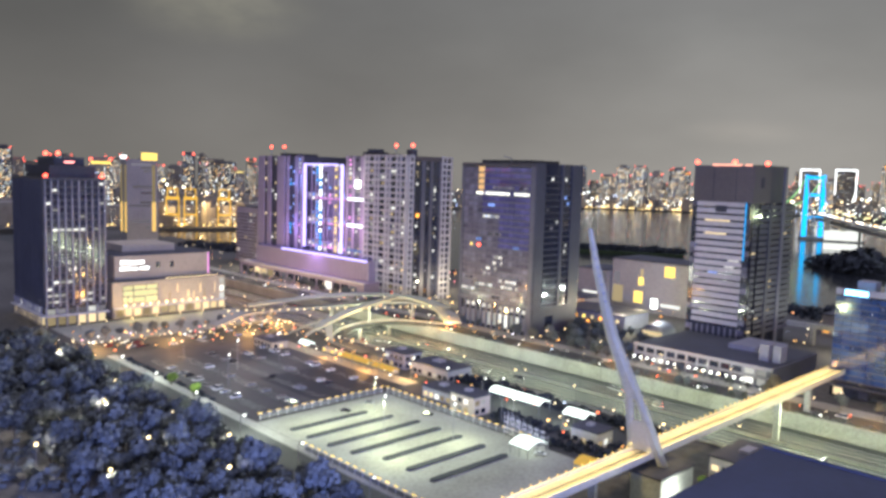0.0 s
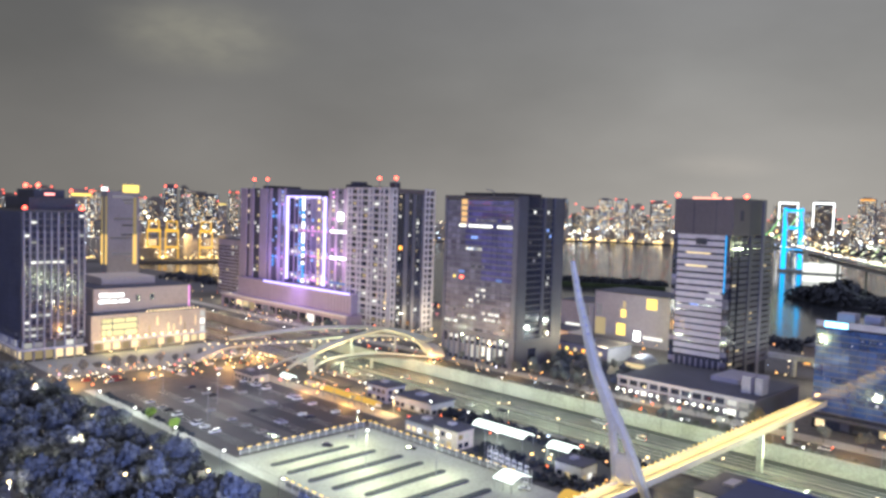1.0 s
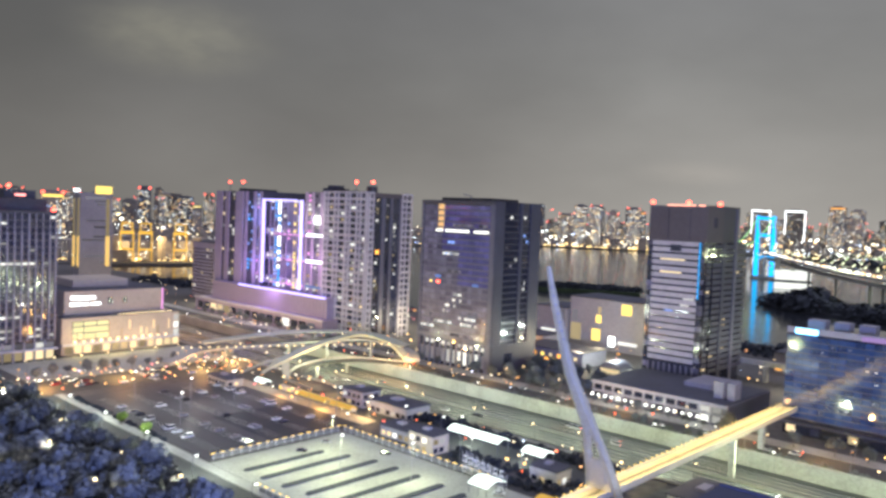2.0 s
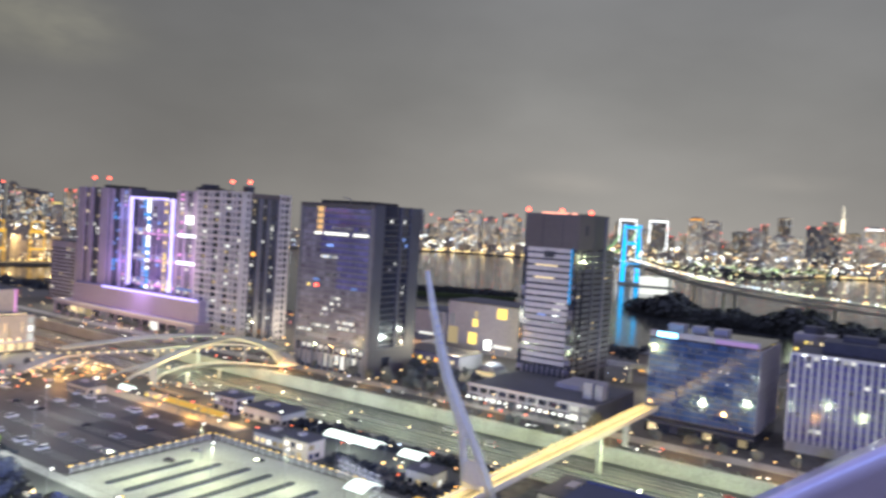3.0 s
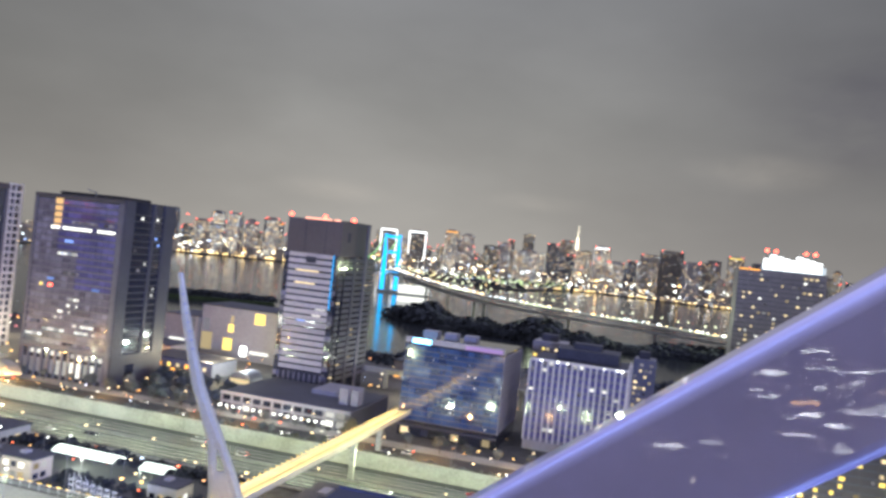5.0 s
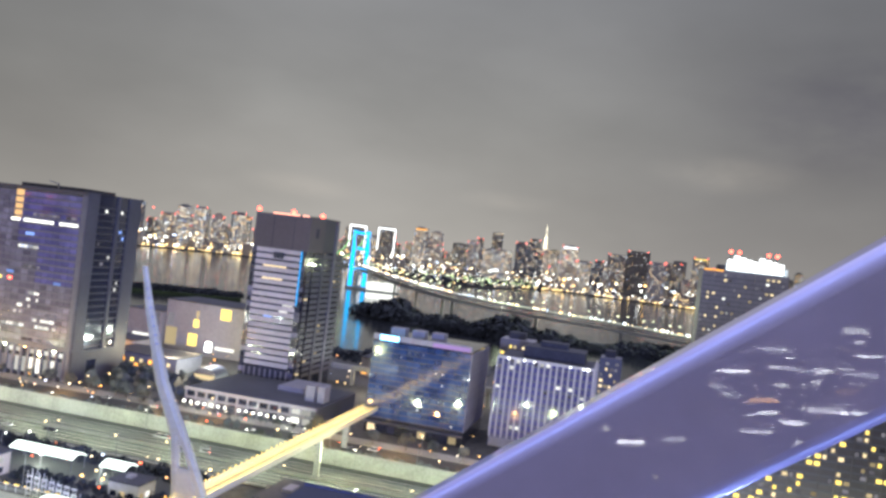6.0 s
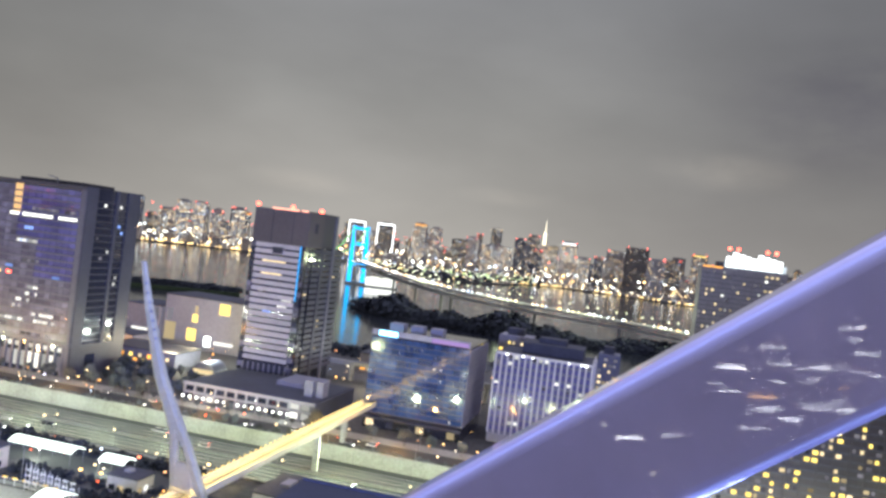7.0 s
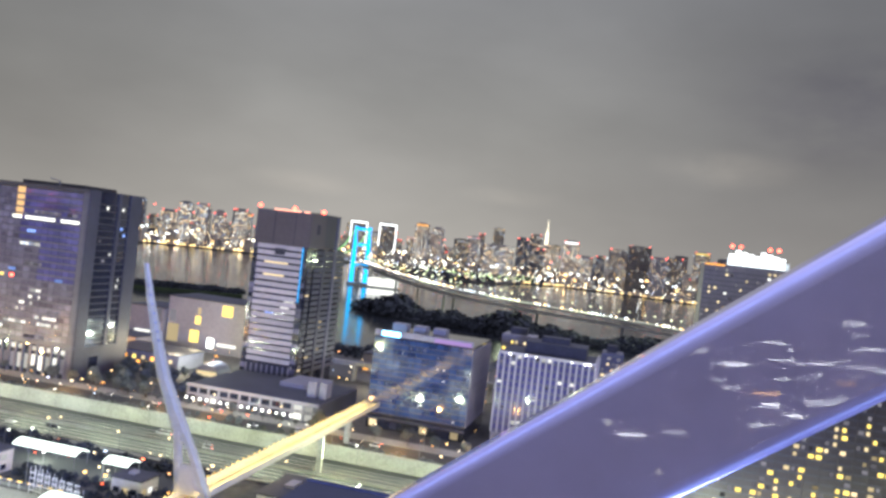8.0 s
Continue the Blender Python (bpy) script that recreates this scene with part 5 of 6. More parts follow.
for i in range(24):
    st = part("stall", boxes((i * 2.6, i * 2.6 + 2.2, 0, 2.4, 0, 2.6)), cream, rows)
    part("stall_front", boxes((i * 2.6 + 0.2, i * 2.6 + 2.0, -0.06, 0, 0.4, 2.0)), win_warm if i % 3 else win_yellow, st)
for i in range(7):
    sc = thing("scaffold_tower", -192 + i * 3.4, 222 - 0.5 * i, 0.1, "white lit scaffold frame beside the coach park", "scaffold", "scaffold frames")
    for x in (0, 2):
        for y in (0, 2):
            part("upright", boxes((x, x + 0.14, y, y + 0.14, 0, 9 - i * 0.6)), steel_white, sc)
    for z in range(1, 8, 2):
        part("ledger", boxes((0, 2.14, -0.05, 0.12, z, z + 0.35)), steel_white, sc)


# ---- terrace building under the striped tower, shops and waterside blocks ----
def terrace_building():
    t = thing("terrace_building", -229, 374.5, 0, "long low pale terrace building with lit ground floor", "building")
    W, D, H = 77, 58, 10
    part("body", boxes((0, W, 0, D, 0, H)), facade_mid, t)
    a, b = faces(t, W, D)
    for i in range(12):
        a.put("pier", i * 6.2, i * 6.2 + 1.1, 0, H, 0.6, facade_grey)
        a.put("opening", i * 6.2 + 1.3, i * 6.2 + 6.0, 5.9, 8.6, 0.05, glass_dark if i < 10 else win_white)
        a.put("shop_window", i * 6.2 + 1.5, i * 6.2 + 5.8, 0.8, 4.2, 0.05, win_white if i in (2, 10, 11) else win_dim if i % 2 else glass_dark)
    a.put("string_course", 0, W, 4.6, 5.5, 0.9, facade_grey)
    a.put("cornice", -0.5, W + 0.5, H - 1, H + 0.6, 1.0, facade_grey)
    for i in range(17):
        part("garden_lamp", boxes((3 + i * 4.1, 3.5 + i * 4.1, -6, -5.5, 0, 3.6)), steel_grey, t)
        part("lamp_head", boxes((2.85 + i * 4.1, 3.65 + i * 4.1, -6.15, -5.35, 3.6, 4.3)), lamp_cool, t)
    part("roof", boxes((0.5, W - 0.5, 0.5, D - 0.5, H, H + 0.4)), roof_dark, t)
    bm = bmesh.new()
    tube(bm, (-26, 62, 0), (-26, 78, 0), 9, 9, 20)
    part("barrel_roof", bm, facade_mid, t)
    part("gable_light", boxes((-33, -19, 61.7, 61.95, 1.5, 4.5)), win_warm, t)
    part("stair_tower", boxes((64, 69, 14, 22, H + 0.4, H + 9), (71, 75, 14, 22, H + 0.4, H + 9), (40, 62, 30, 56, H + 0.4, H + 3)), facade_grey, t)
    return t


terrace_building()


def waterside_mall(u, w, lx, ly, h, label, lights):
    t = thing("waterside_mall", u, w, 0, label, "building")
    part("body", boxes((0, lx, 0, ly, 0, h)), facade_grey, t)
    part("roof", boxes((-0.6, lx + 0.6, -0.6, ly + 0.6, h, h + 0.6)), roof_dark, t)
    a, b = faces(t, lx, ly)
    for x, z, wd, ht, m in lights:
        a.put("lit_window", x, x + wd, z, z + ht, 0.15, m)
    return t


waterside_mall(-342, 520, 75, 40, 39, "big plain waterside mall with a few amber windows",
               [(25.5, 27.5, 2.6, 5.5, win_warm), (24, 20.5, 4.4, 6, win_yellow), (20.5, 6.5, 7.6, 9, win_yellow), (46, 29, 8.5, 8, win_yellow), (1, 5, 9.5, 13.5, win_warm), (36, 4, 5, 7, lamp_cool), (44, 6, 16, 2.4, win_white), (2, 20, 5, 9, win_dim)])
waterside_mall(-372, 516, 29, 36, 29, "glass-fronted wing of the waterside mall, lit white inside",
               [(4, 1.5, 15, 5, lamp_cool), (5, 8, 14, 3.0, win_white), (20, 18, 7, 10, win_dim), (21, 6, 6, 10, win_warm)])
waterside_mall(-392, 470, 60, 26, 12, "low glowing arcade of shops near the waterfront",
               [(x * 4.2 + 1, 1.5 + (x % 3) * 2.2, 3, 2.6, (win_warm, lamp_orange, win_yellow, win_white)[x % 4]) for x in range(13)] + [(6, 8.5, 16, 2.5, lamp_cool), (40, 8, 10, 2.6, win_warm)])
waterside_mall(-330, 440, 52, 30, 10, "low row of warm-lit restaurants",
               [(x * 3.4 + 1, 1.2 + (x % 2) * 3.4, 2.4, 2.4, (lamp_orange, win_warm, win_yellow)[x % 3]) for x in range(14)])
waterside_mall(-428, 440, 40, 30, 26, "narrow white-lit building between the towers", [(28, 2, 11, 16, win_white), (30, 19, 8, 4, win_dim), (4, 1, 18, 3, lamp_orange)])
waterside_mall(-190, 545, 96, 30, 14, "low terminal building under an elevated road", [(x * 6 + 1, 2, 4, 3.6, win_white if x % 3 else lamp_orange) for x in range(15)] + [(20, 8, 30, 3, lamp_cool)])
viad = thing("elevated_road", -240, 500, 0, "pale elevated road on piers behind the towers", "viaduct")
part("deck", boxes((0, 190, 0, 10, 11, 13)), concrete, viad)
part("parapet", boxes((0, 190, -0.3, 0, 12, 14.2)), concrete, viad)
for i in range(8):
    part("pier", boxes((10 + i * 24, 12 + i * 24, 3, 7, 0, 11)), concrete, viad)


def lit_block(name, u, w, W, D, H, wall, label, chance, mats, step=3.1, bay=3.2, extra=None, cap=260):
    t = thing(name, u, w, 0, label, "building")
    part("body", boxes((0, W, 0, D, 0, H)), wall, t)
    a, b = faces(t, W, D)
    count = 0
    for f in (a, b):
        nb = int(f.length / bay)
        for k in range(int((H - 4) / step)):
            f.put("floor_edge", 0, f.length, 3 + k * step, 3.4 + k * step, 0.35, facade_mid)
            for i in range(nb):
                if rnd.random() < chance and count < cap:
                    count += 1
                    f.put("lit_window", i * bay + 0.5, i * bay + 0.5 + rnd.choice((1.3, 2.0)), 3.8 + k * step, 5.4 + k * step, 0.08, rnd.choice(mats))
        for i in range(0, nb + 1, 2):
            f.put("pier", i * bay - 0.25, i * bay + 0.25, 0, H, 0.55, wall)
    part("roof_room", boxes((W * 0.2, W * 0.7, D * 0.3, D * 0.8, H, H + 4)), roof_dark, t)
    if extra:
        extra(t, a, W, D, H)
    return t


def hotel_crown(t, a, W, D, H):
    for i in range(9):
        h = 8.0 + 3.0 * ((i * 7) % 4) / 3
        a.put("sign_bar", 16 + i * 4.3, 19.6 + i * 4.3, H + 0.6, H + h, 0.6, neon_white)
    a.put("sign_bed", 15, W - 1, H, H + 5, 0.2, glow("sign_bed_light", (0.85, 0.92, 1.0), 0.9, 0.9))
    for x in (18, 24, 44, 50):
        beacon(t, x, 5, H, 13)
    a.put("roof_strip", 0, 14, H - 1, H - 0.2, 0.4, lamp_orange)


lit_block("hotel_tower", 48, 592, 58, 40, 110.5, facade_grey, "tall dark hotel tower with glowing white crown sign", 0.32, (win_warm, win_warm, win_dim, win_white), 3.4, 3.6, hotel_crown)
lit_block("apartment_block", 28, 330, 170, 30, 62, brown_crown, "dark apartment block with many warm lit windows", 0.36, (win_warm, win_warm, win_yellow, win_dim, win_dim), 3.0, 2.8, None, 420)
lit_block("warm_annexe", -75, 470, 20, 18, 51, facade_grey, "pale low hotel wing with tall warm windows", 0.62, (win_warm, win_warm, win_yellow), 4.2, 2.6)
lit_block("slim_block", -14, 466, 12, 18, 48.5, facade_mid, "slim pale block with a column of warm windows", 0.5, (win_warm, win_dim), 3.4, 2.8)
entry = thing("entrance_canopy", 54, 317, 0, "glowing warm entrance canopy of the apartment block", "canopy")
# the roof slab emits, standing for the bright light at the entrance
part("roof", boxes((0, 22, 0, 9, 6, 6.6)), glow("entrance_roof_glow", (1.0, 0.78, 0.4), 3.0, 0.9), entry)
for x in (0.5, 21):
    part("post", boxes((x, x + 0.5, 0.5, 1, 0, 6)), facade_grey, entry)


def uplit_hotel():
    u, w = polar(-22.75, 900)
    t = thing("uplit_hotel", u, w, 0, "pale hotel tower with emissive strips for golden uplit edges, and roof sign", "building")
    W, D, H = 16, 34, 108
    part("body", boxes((0, W, 0, D, 0, H)), facade_grey, t)
    a, b = faces(t, W, D)
    # emissive strips stand for golden uplight on the edges, dimmer higher up
    for f, x in ((a, 0), (a, W - 5), (b, D - 7)):
        f.put("gold_edge", x + 0.3, x + 4.2, 30, 62, 0.6, glow("uplight_gold", (1.0, 0.62, 0.18), 1.3, 0.9))
        f.put("gold_edge_upper", x + 0.6, x + 3.6, 62, H - 6, 0.6, glow("uplight_dim", (0.8, 0.6, 0.3), 0.45, 0.9))
    for k in range(22):
        if rnd.random() < 0.5:
            b.put("lit_window", rnd.uniform(2, 24), rnd.uniform(26, 28), 30 + k * 3.4, 31.8 + k * 3.4, 0.1, win_dim)
    b.put("roof_sign", 16, 33, H - 1, H + 7, 0.5, win_yellow)
    a.put("roof_sign", 1, W - 1, H + 0.4, H + 3.5, 0.5, neon_white)
    return t


uplit_hotel()
u_, w_ = polar(-14.4, 860)
low_house("grey_block", u_ - 20, w_, 44, 34, 60, facade_purple, "plain lilac-grey block beyond the broadcasting centre", 0.03)

# near flat roof below the wheel
nr = thing("flat_roof_hall", -94, 40, 0, "large hall with plain navy flat roof", "building")
part("hall_wall", boxes((0, 200, 0, 191, 0, 19)), facade_dark, nr)
part("hall_roof", boxes((-0.6, 200.6, -0.6, 191.6, 19, 20)), roof_navy, nr)
part("roof_edge", boxes((-0.8, 200.6, 191.0, 191.8, 20, 20.7)), roof_navy, nr)


# sign gantry over the motorway
gan = thing("sign_gantry", -98, 278, CUT, "steel sign gantry with blue lit sign over the motorway", "gantry")
for y in (0, 17):
    part("gantry_post", boxes((0, 0.5, y, y + 0.5, 0, 7.5)), steel_grey, gan)
part("gantry_beam", boxes((0, 0.5, 0.5, 17, 6.6, 7.4)), steel_grey, gan)
part("sign_panel", boxes((0.55, 0.8, 3, 8, 5.0, 8.2)), win_blue, gan, "blue lit road sign without lettering")


# ---- suspension bridge, anchorage and approach viaduct ----
WATER = -2.0


def grid(az, d, z):
    u, w = polar(az, d)
    return Vector((u, w, z))


def big_bridge():
    t = thing("suspension_bridge", 0, 0, 0, "suspension bridge, its tower made to glow bright blue as if floodlit", "bridge")
    base = grid(25.75, 1660, 0)
    along = (grid(28.6, 1345, 0) - base).normalized()
    side = Vector((-along.y, along.x, 0))
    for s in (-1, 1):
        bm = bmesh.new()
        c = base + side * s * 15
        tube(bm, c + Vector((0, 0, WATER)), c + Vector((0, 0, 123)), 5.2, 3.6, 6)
        part("tower_leg", bm, bridge_blue, t, "bridge leg glowing blue in place of floodlight")
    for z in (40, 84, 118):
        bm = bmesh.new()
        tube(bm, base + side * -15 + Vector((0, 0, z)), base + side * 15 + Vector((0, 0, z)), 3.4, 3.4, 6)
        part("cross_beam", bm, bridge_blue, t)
    part("tower_footing", tube(bmesh.new(), base + Vector((0, 0, WATER)), base + Vector((0, 0, WATER + 5)), 26, 24, 16), concrete, t)
    cable_light = glow("cable_light_green", (0.45, 1.0, 0.35), 1.2, 0.9)
    for s in (-1, 1):
        c = base + side * s * 15
        for sign, reach, low in ((-1, 300, 58), (1, 130, 30)):
            line = [c + along * sign * reach * k / 6 + Vector((0, 0, low + (122 - low) * (1 - k / 6) ** 2)) for k in range(7)]
            part("main_cable", sweep(line, 1.8, 1.8), cable_light if sign < 0 else steel_white, t)
    path = [grid(22.5, 2150, 52), base + Vector((0, 0, 50)), grid(28.6, 1345, 45), grid(33, 1105, 42), grid(39.3, 1035, 37.5), grid(45.5, 1032, 33), grid(51, 1030, 28), grid(57, 1010, 26)]
    part("upper_deck", sweep(path, 22, 2.5, 70), concrete, t)
    part("lower_deck", sweep([p - Vector((0, 0, 9)) for p in path], 22, 2.0, 70), concrete, t)
    deck_bm = bmesh.new()
    post = mesh_of(boxes((-0.3, 0.3, -0.3, 0.3, 0, 9)), steel_grey, "lamp_post")
    bulb = mesh_of(boxes((-0.8, 0.8, -0.8, 0.8, 9, 10.2)), glow("bridge_lamp", (0.95, 1.0, 0.6), 4.5, 0.7), "bulb")
    r = random.Random(8)
    for a, b in zip(path[1:], path[2:]):
        n = max(3, int((b - a).length / 34))
        for i in range(n):
            p = a.lerp(b, i / n)
            for o in (-9, 9):
                q = p + Vector((o * 0.7, o * 0.7, 0))
                piece("bulb", bulb, piece("lamp_post", post, t, Matrix.Translation(q)))
            for _ in range(7):
                q = a.lerp(b, (i + r.random()) / n)
                s = r.choice((0.4, 0.6, 0.8))
                box(deck_bm, q.x - s, q.x + s, q.y - s, q.y + s, q.z + 0.4, q.z + 0.4 + 2 * s)
            if i % 3 == 0:
                part("viaduct_pier", boxes((p.x - 1.6, p.x + 1.6, p.y - 1.6, p.y + 1.6, WATER, p.z - 11)), concrete, t)
    tagged(part("traffic_glow", deck_bm, city_specks, t), kind="stuff")
    return t, path


bridge, bridge_path = big_bridge()
au, aw = polar(27.6, 1440)
anch = thing("bridge_anchorage", au, aw, WATER, "huge white concrete anchorage standing in the bay, floodlight put in as glow", "anchorage", turn=20)
# the concrete emits white of its own in place of floodlighting
part("body", boxes((-28, 28, -24, 24, 0, 30)), glow("anchorage_glow", (1.0, 0.98, 0.9), 1.3, 0.95), anch)
part("ledge", boxes((-31, 31, -27, 27, 11, 15)), roof_dark, anch)
for x in (-24, 0, 24):
    part("column", boxes((x - 4, x + 4, -4, 4, 30, 50)), concrete, anch)

# lights of the deck falling on the water side road
for az, d in ((31, 1200), (37, 1060), (43, 1035), (49, 1030)):
    u, w = polar(az, d)
    lamp_light(u, w, 60, 160000, (0.9, 1.0, 0.6), 3.0)


# ---- skyline across the bay ----
def far_tower(az, d, width, top, seed, lit=0.25, wall=facade_hazed, style=0):
    """A tower whose top lies at the elevation `top` in degrees from the wheel's height."""
    r = random.Random(seed)
    H = 100 + d * math.tan(radians(top))
    u, w = polar(az, d)
    t = thing("skyline_tower", u, w, 0, ("dark high-rise across the bay with scattered lit windows", "pale high-rise across the bay with many lit windows", "high-rise across the bay outlined in white light")[style], "building", "skyline towers",
              turn=-az - GRID)
    dep = width * r.uniform(0.6, 1.0)
    part("body", boxes((-width / 2, width / 2, 0, dep, 0, H), (-width * 0.3, width * 0.25, dep * 0.2, dep * 0.8, H, H + r.uniform(2, 9))), wall, t)
    bm = bmesh.new()
    step = 5.0
    for k in range(2, int(H / step)):
        for i in range(int(width / 5)):
            if r.random() < lit:
                x, z = -width / 2 + i * 5 + 1.0, k * step + 0.8
                box(bm, x, x + r.choice((1.4, 2.2, 3.0)), -0.5, -0.1, z, z + r.choice((1.4, 2.2)))
    tagged(part("lit_glazing", bm, tower_specks, t), kind="stuff")
    if style == 2:
        part("light_outline", boxes((-width / 2 - 3, -width / 2, -2, 0, H * 0.45, H + 2), (width / 2, width / 2 + 3, -2, 0, H * 0.3, H + 2), (-width / 2, width / 2, -2, 0, H - 2, H + 2)), neon_white, t)
    elif r.random() < 0.55:
        bm = bmesh.new()
        bmesh.ops.create_icosphere(bm, subdivisions=1, radius=r.uniform(1.8, 3.0))
        me = mesh_of(bm, beacon_red, "roof_beacon")
        for x in (-width * 0.4, width * 0.4):
            piece("roof_beacon", me, t, pose(x, 0.3, H + 1.8))
    if r.random() < 0.2:
        part("roof_sign", boxes((-width * 0.4, width * 0.4, -1, -0.2, H - 6, H - 2)), r.choice((lamp_orange, neon_white, win_yellow, win_warm)), t)
    return t


rs = random.Random(77)
for k, (az, d, wd, top, lit, style) in enumerate((
        (13.1, 2900, 46, 1.05, 0.75, 1), (14.2, 2920, 44, 1.05, 0.75, 1), (16.9, 3000, 50, 0.95, 0.7, 1), (12.0, 3200, 60, 0.35, 0.5, 0), (15.4, 3100, 50, 0.5, 0.4, 0),
        (25.4, 3250, 62, 1.12, 0.15, 2), (27.55, 3250, 66, 1.15, 0.15, 2), (30.1, 3500, 64, 1.5, 0.55, 1), (31.3, 3700, 60, 1.3, 0.35, 0), (34.0, 3900, 60, 0.9, 0.4, 1),
        (35.9, 3300, 130, 0.55, 0.6, 1), (35.8, 4300, 60, 1.8, 0.3, 0), (38.6, 4000, 60, 1.6, 0.4, 0), (41.2, 4300, 90, 1.4, 0.75, 1), (44.7, 3400, 90, 1.2, 0.25, 0),
        (46.1, 3300, 95, 1.6, 0.06, 0), (47.5, 3200, 70, 0.9, 0.15, 1), (48.6, 3500, 80, 1.0, 0.2, 0), (50.4, 3700, 70, 1.6, 0.3, 0), (33.1, 3600, 70, 0.7, 0.35, 0),
        (-21.9, 1480, 30, 0.2, 0.5, 1), (-24.0, 1500, 40, 0.35, 0.7, 1), (-16.8, 3000, 60, 0.6, 0.5, 0), (-15.6, 3000, 50, 0.45, 0.5, 1), (-26.4, 2600, 70, 0.6, 0.4, 0))):
    far_tower(az, d, wd, top, 100 + k, lit, facade_grey if style == 1 else facade_hazed, style)
az = -42.0
k = 0
while az < 66:
    k += 1
    az += rs.uniform(0.35, 0.95)
    if -9 < az < 9 and rs.random() < 0.7:
        continue
    d = rs.uniform(3400, 4600) if az > 0 else rs.uniform(2200, 4200)
    top = rs.choice((-0.35, -0.1, 0.1, 0.3, 0.5, 0.7, 0.95)) + (0.3 if az > 30 else 0)
    far_tower(az, d, rs.uniform(28, 70), top, 300 + k, rs.choice((0.2, 0.3, 0.45, 0.6)), rs.choice((facade_hazed, facade_hazed, facade_mid)), 0)

low_bm, speck_bm = bmesh.new(), bmesh.new()
for i in range(1100):
    az = rs.uniform(-45, 66)
    near = shore(az) + 40
    d = near + rs.random() ** 1.6 * (1300 if az < 30 else 1900)
    u, w = polar(az, d)
    s, h = rs.uniform(14, 45), rs.uniform(6, 46) * (1 if az < 30 else 0.3 + 0.7 * min(1, (d - near) / 1200))
    box(low_bm, u - s / 2, u + s / 2, w - s / 3, w + s / 3, 1.4, h)
    for _ in range(5 if az < 29 else 4):
        a = rs.uniform(0.7, 2.2) * min(1, d / 3300) ** 1.4 * (1 if az < 29 else 0.7)
        x, y, z = u + rs.uniform(-s, s), w - s / 3 - 2 - rs.random() * 8, rs.uniform(3, h + 3)
        box(speck_bm, x - a, x + a, y - a, y + a, z, z + 1.6 * a)
ob = new("far_city", mesh_of(low_bm, facade_hazed, "far_city"))
ob.matrix_world = TURN
tagged(ob, "dense low dark city blocks across the bay", "buildings", kind="stuff")
ob = new("city_lights", mesh_of(speck_bm, city_specks, "city_lights"))
ob.matrix_world = TURN
tagged(ob, "countless warm and white lights of the far city", "lights", kind="stuff")
quay = bmesh.new()
for i in range(420):
    az = rs.uniform(-40, 60)
    if 28 < az < 38 and i % 3:
        continue
    d = shore(az) + rs.uniform(8, 60)
    u, w = polar(az, d)
    a = rs.uniform(0.9, 2.2) * d / 2800
    box(quay, u - a, u + a, w - a, w + a, 3, 3 + 2.0 * a)
ob = new("quay_lights", mesh_of(quay, glow("quay_gold", (1.0, 0.68, 0.25), 5.0, 0.95), "quay_lights"))
ob.matrix_world = TURN
tagged(ob, "golden quay lights along the far shore", "lights", kind="stuff")
lawn = bmesh.new()
for i in range(330):
    az = 28.5 + 10.5 * rs.random()
    d = shore(az) + 20 + rs.random() * 700
    u, w = polar(az, d)
    a = rs.uniform(0.5, 1.5) * d / 2000
    z = rs.uniform(3, 14)
    box(lawn, u - a, u + a, w - a, w + a, z, z + 1.6 * a)
ob = new("bayside_lamps", mesh_of(lawn, specks("bayside_lights", 3.0, ((0.85, 1.0, 0.35, 1), (0.5, 0.75, 0.3, 1), (1.0, 0.95, 0.7, 1), (0.25, 0.3, 0.2, 1), (0.9, 1.0, 0.9, 1), (1.0, 0.6, 0.2, 1))), "bayside_lamps"))
ob.matrix_world = TURN
tagged(ob, "greenish street lamps among trees on the far bank", "lights", kind="stuff")
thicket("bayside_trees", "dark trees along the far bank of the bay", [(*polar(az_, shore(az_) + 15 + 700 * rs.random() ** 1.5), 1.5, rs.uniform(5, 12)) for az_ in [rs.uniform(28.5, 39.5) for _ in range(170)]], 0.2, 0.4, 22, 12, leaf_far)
spark, red = bmesh.new(), bmesh.new()
for i in range(360):
    az = rs.uniform(7, 62) if i % 4 else rs.uniform(-42, -8)
    d = rs.uniform(max(shore(az) + 60, 2400), 3500) if az > 0 else rs.uniform(1420, 2600)
    u, w = polar(az, d)
    a = rs.uniform(1.2, 3.0) * d / 3000
    z = rs.uniform(4, 60)
    box(spark, u - a, u + a, w - a, w + a, z, z + 1.6 * a)
    if i % 3 == 0:
        u, w = polar(az, d + 700)
        z = rs.uniform(70, 140)
        box(red, u - a * 0.7, u + a * 0.7, w - a * 0.7, w + a * 0.7, z, z + 1.6 * a)
ob = new("bright_city_lights", mesh_of(spark, specks("bright_lights", 12), "bright_city_lights"))
ob.matrix_world = TURN
tagged(ob, "bright floodlights and signs along the far shore", "lights", kind="stuff")
ob = new("red_city_lights", mesh_of(red, beacon_red, "red_city_lights"))
ob.matrix_world = TURN
tagged(ob, "red aircraft warning lights over the far city", "lights", kind="stuff")
town = bmesh.new()
for i in range(480):
    u, w = rs.uniform(-950, 300), rs.uniform(376, 600)
    a = rs.uniform(0.15, 0.5)
    z = rs.uniform(1, 6)
    box(town, u - a, u + a, w - a, w + a, z, z + 1.5 * a)
for i in range(420):
    u, w = ((rs.uniform(-460, -130), rs.uniform(237, 274)), (rs.uniform(-620, 160), rs.uniform(344, 373)), (rs.uniform(-445, -405), rs.uniform(90, 270)))[i % 3]
    a = rs.uniform(0.16, 0.42)
    z = rs.uniform(0.9, 4.5)
    box(town, u - a, u + a, w - a, w + a, z, z + 1.5 * a)
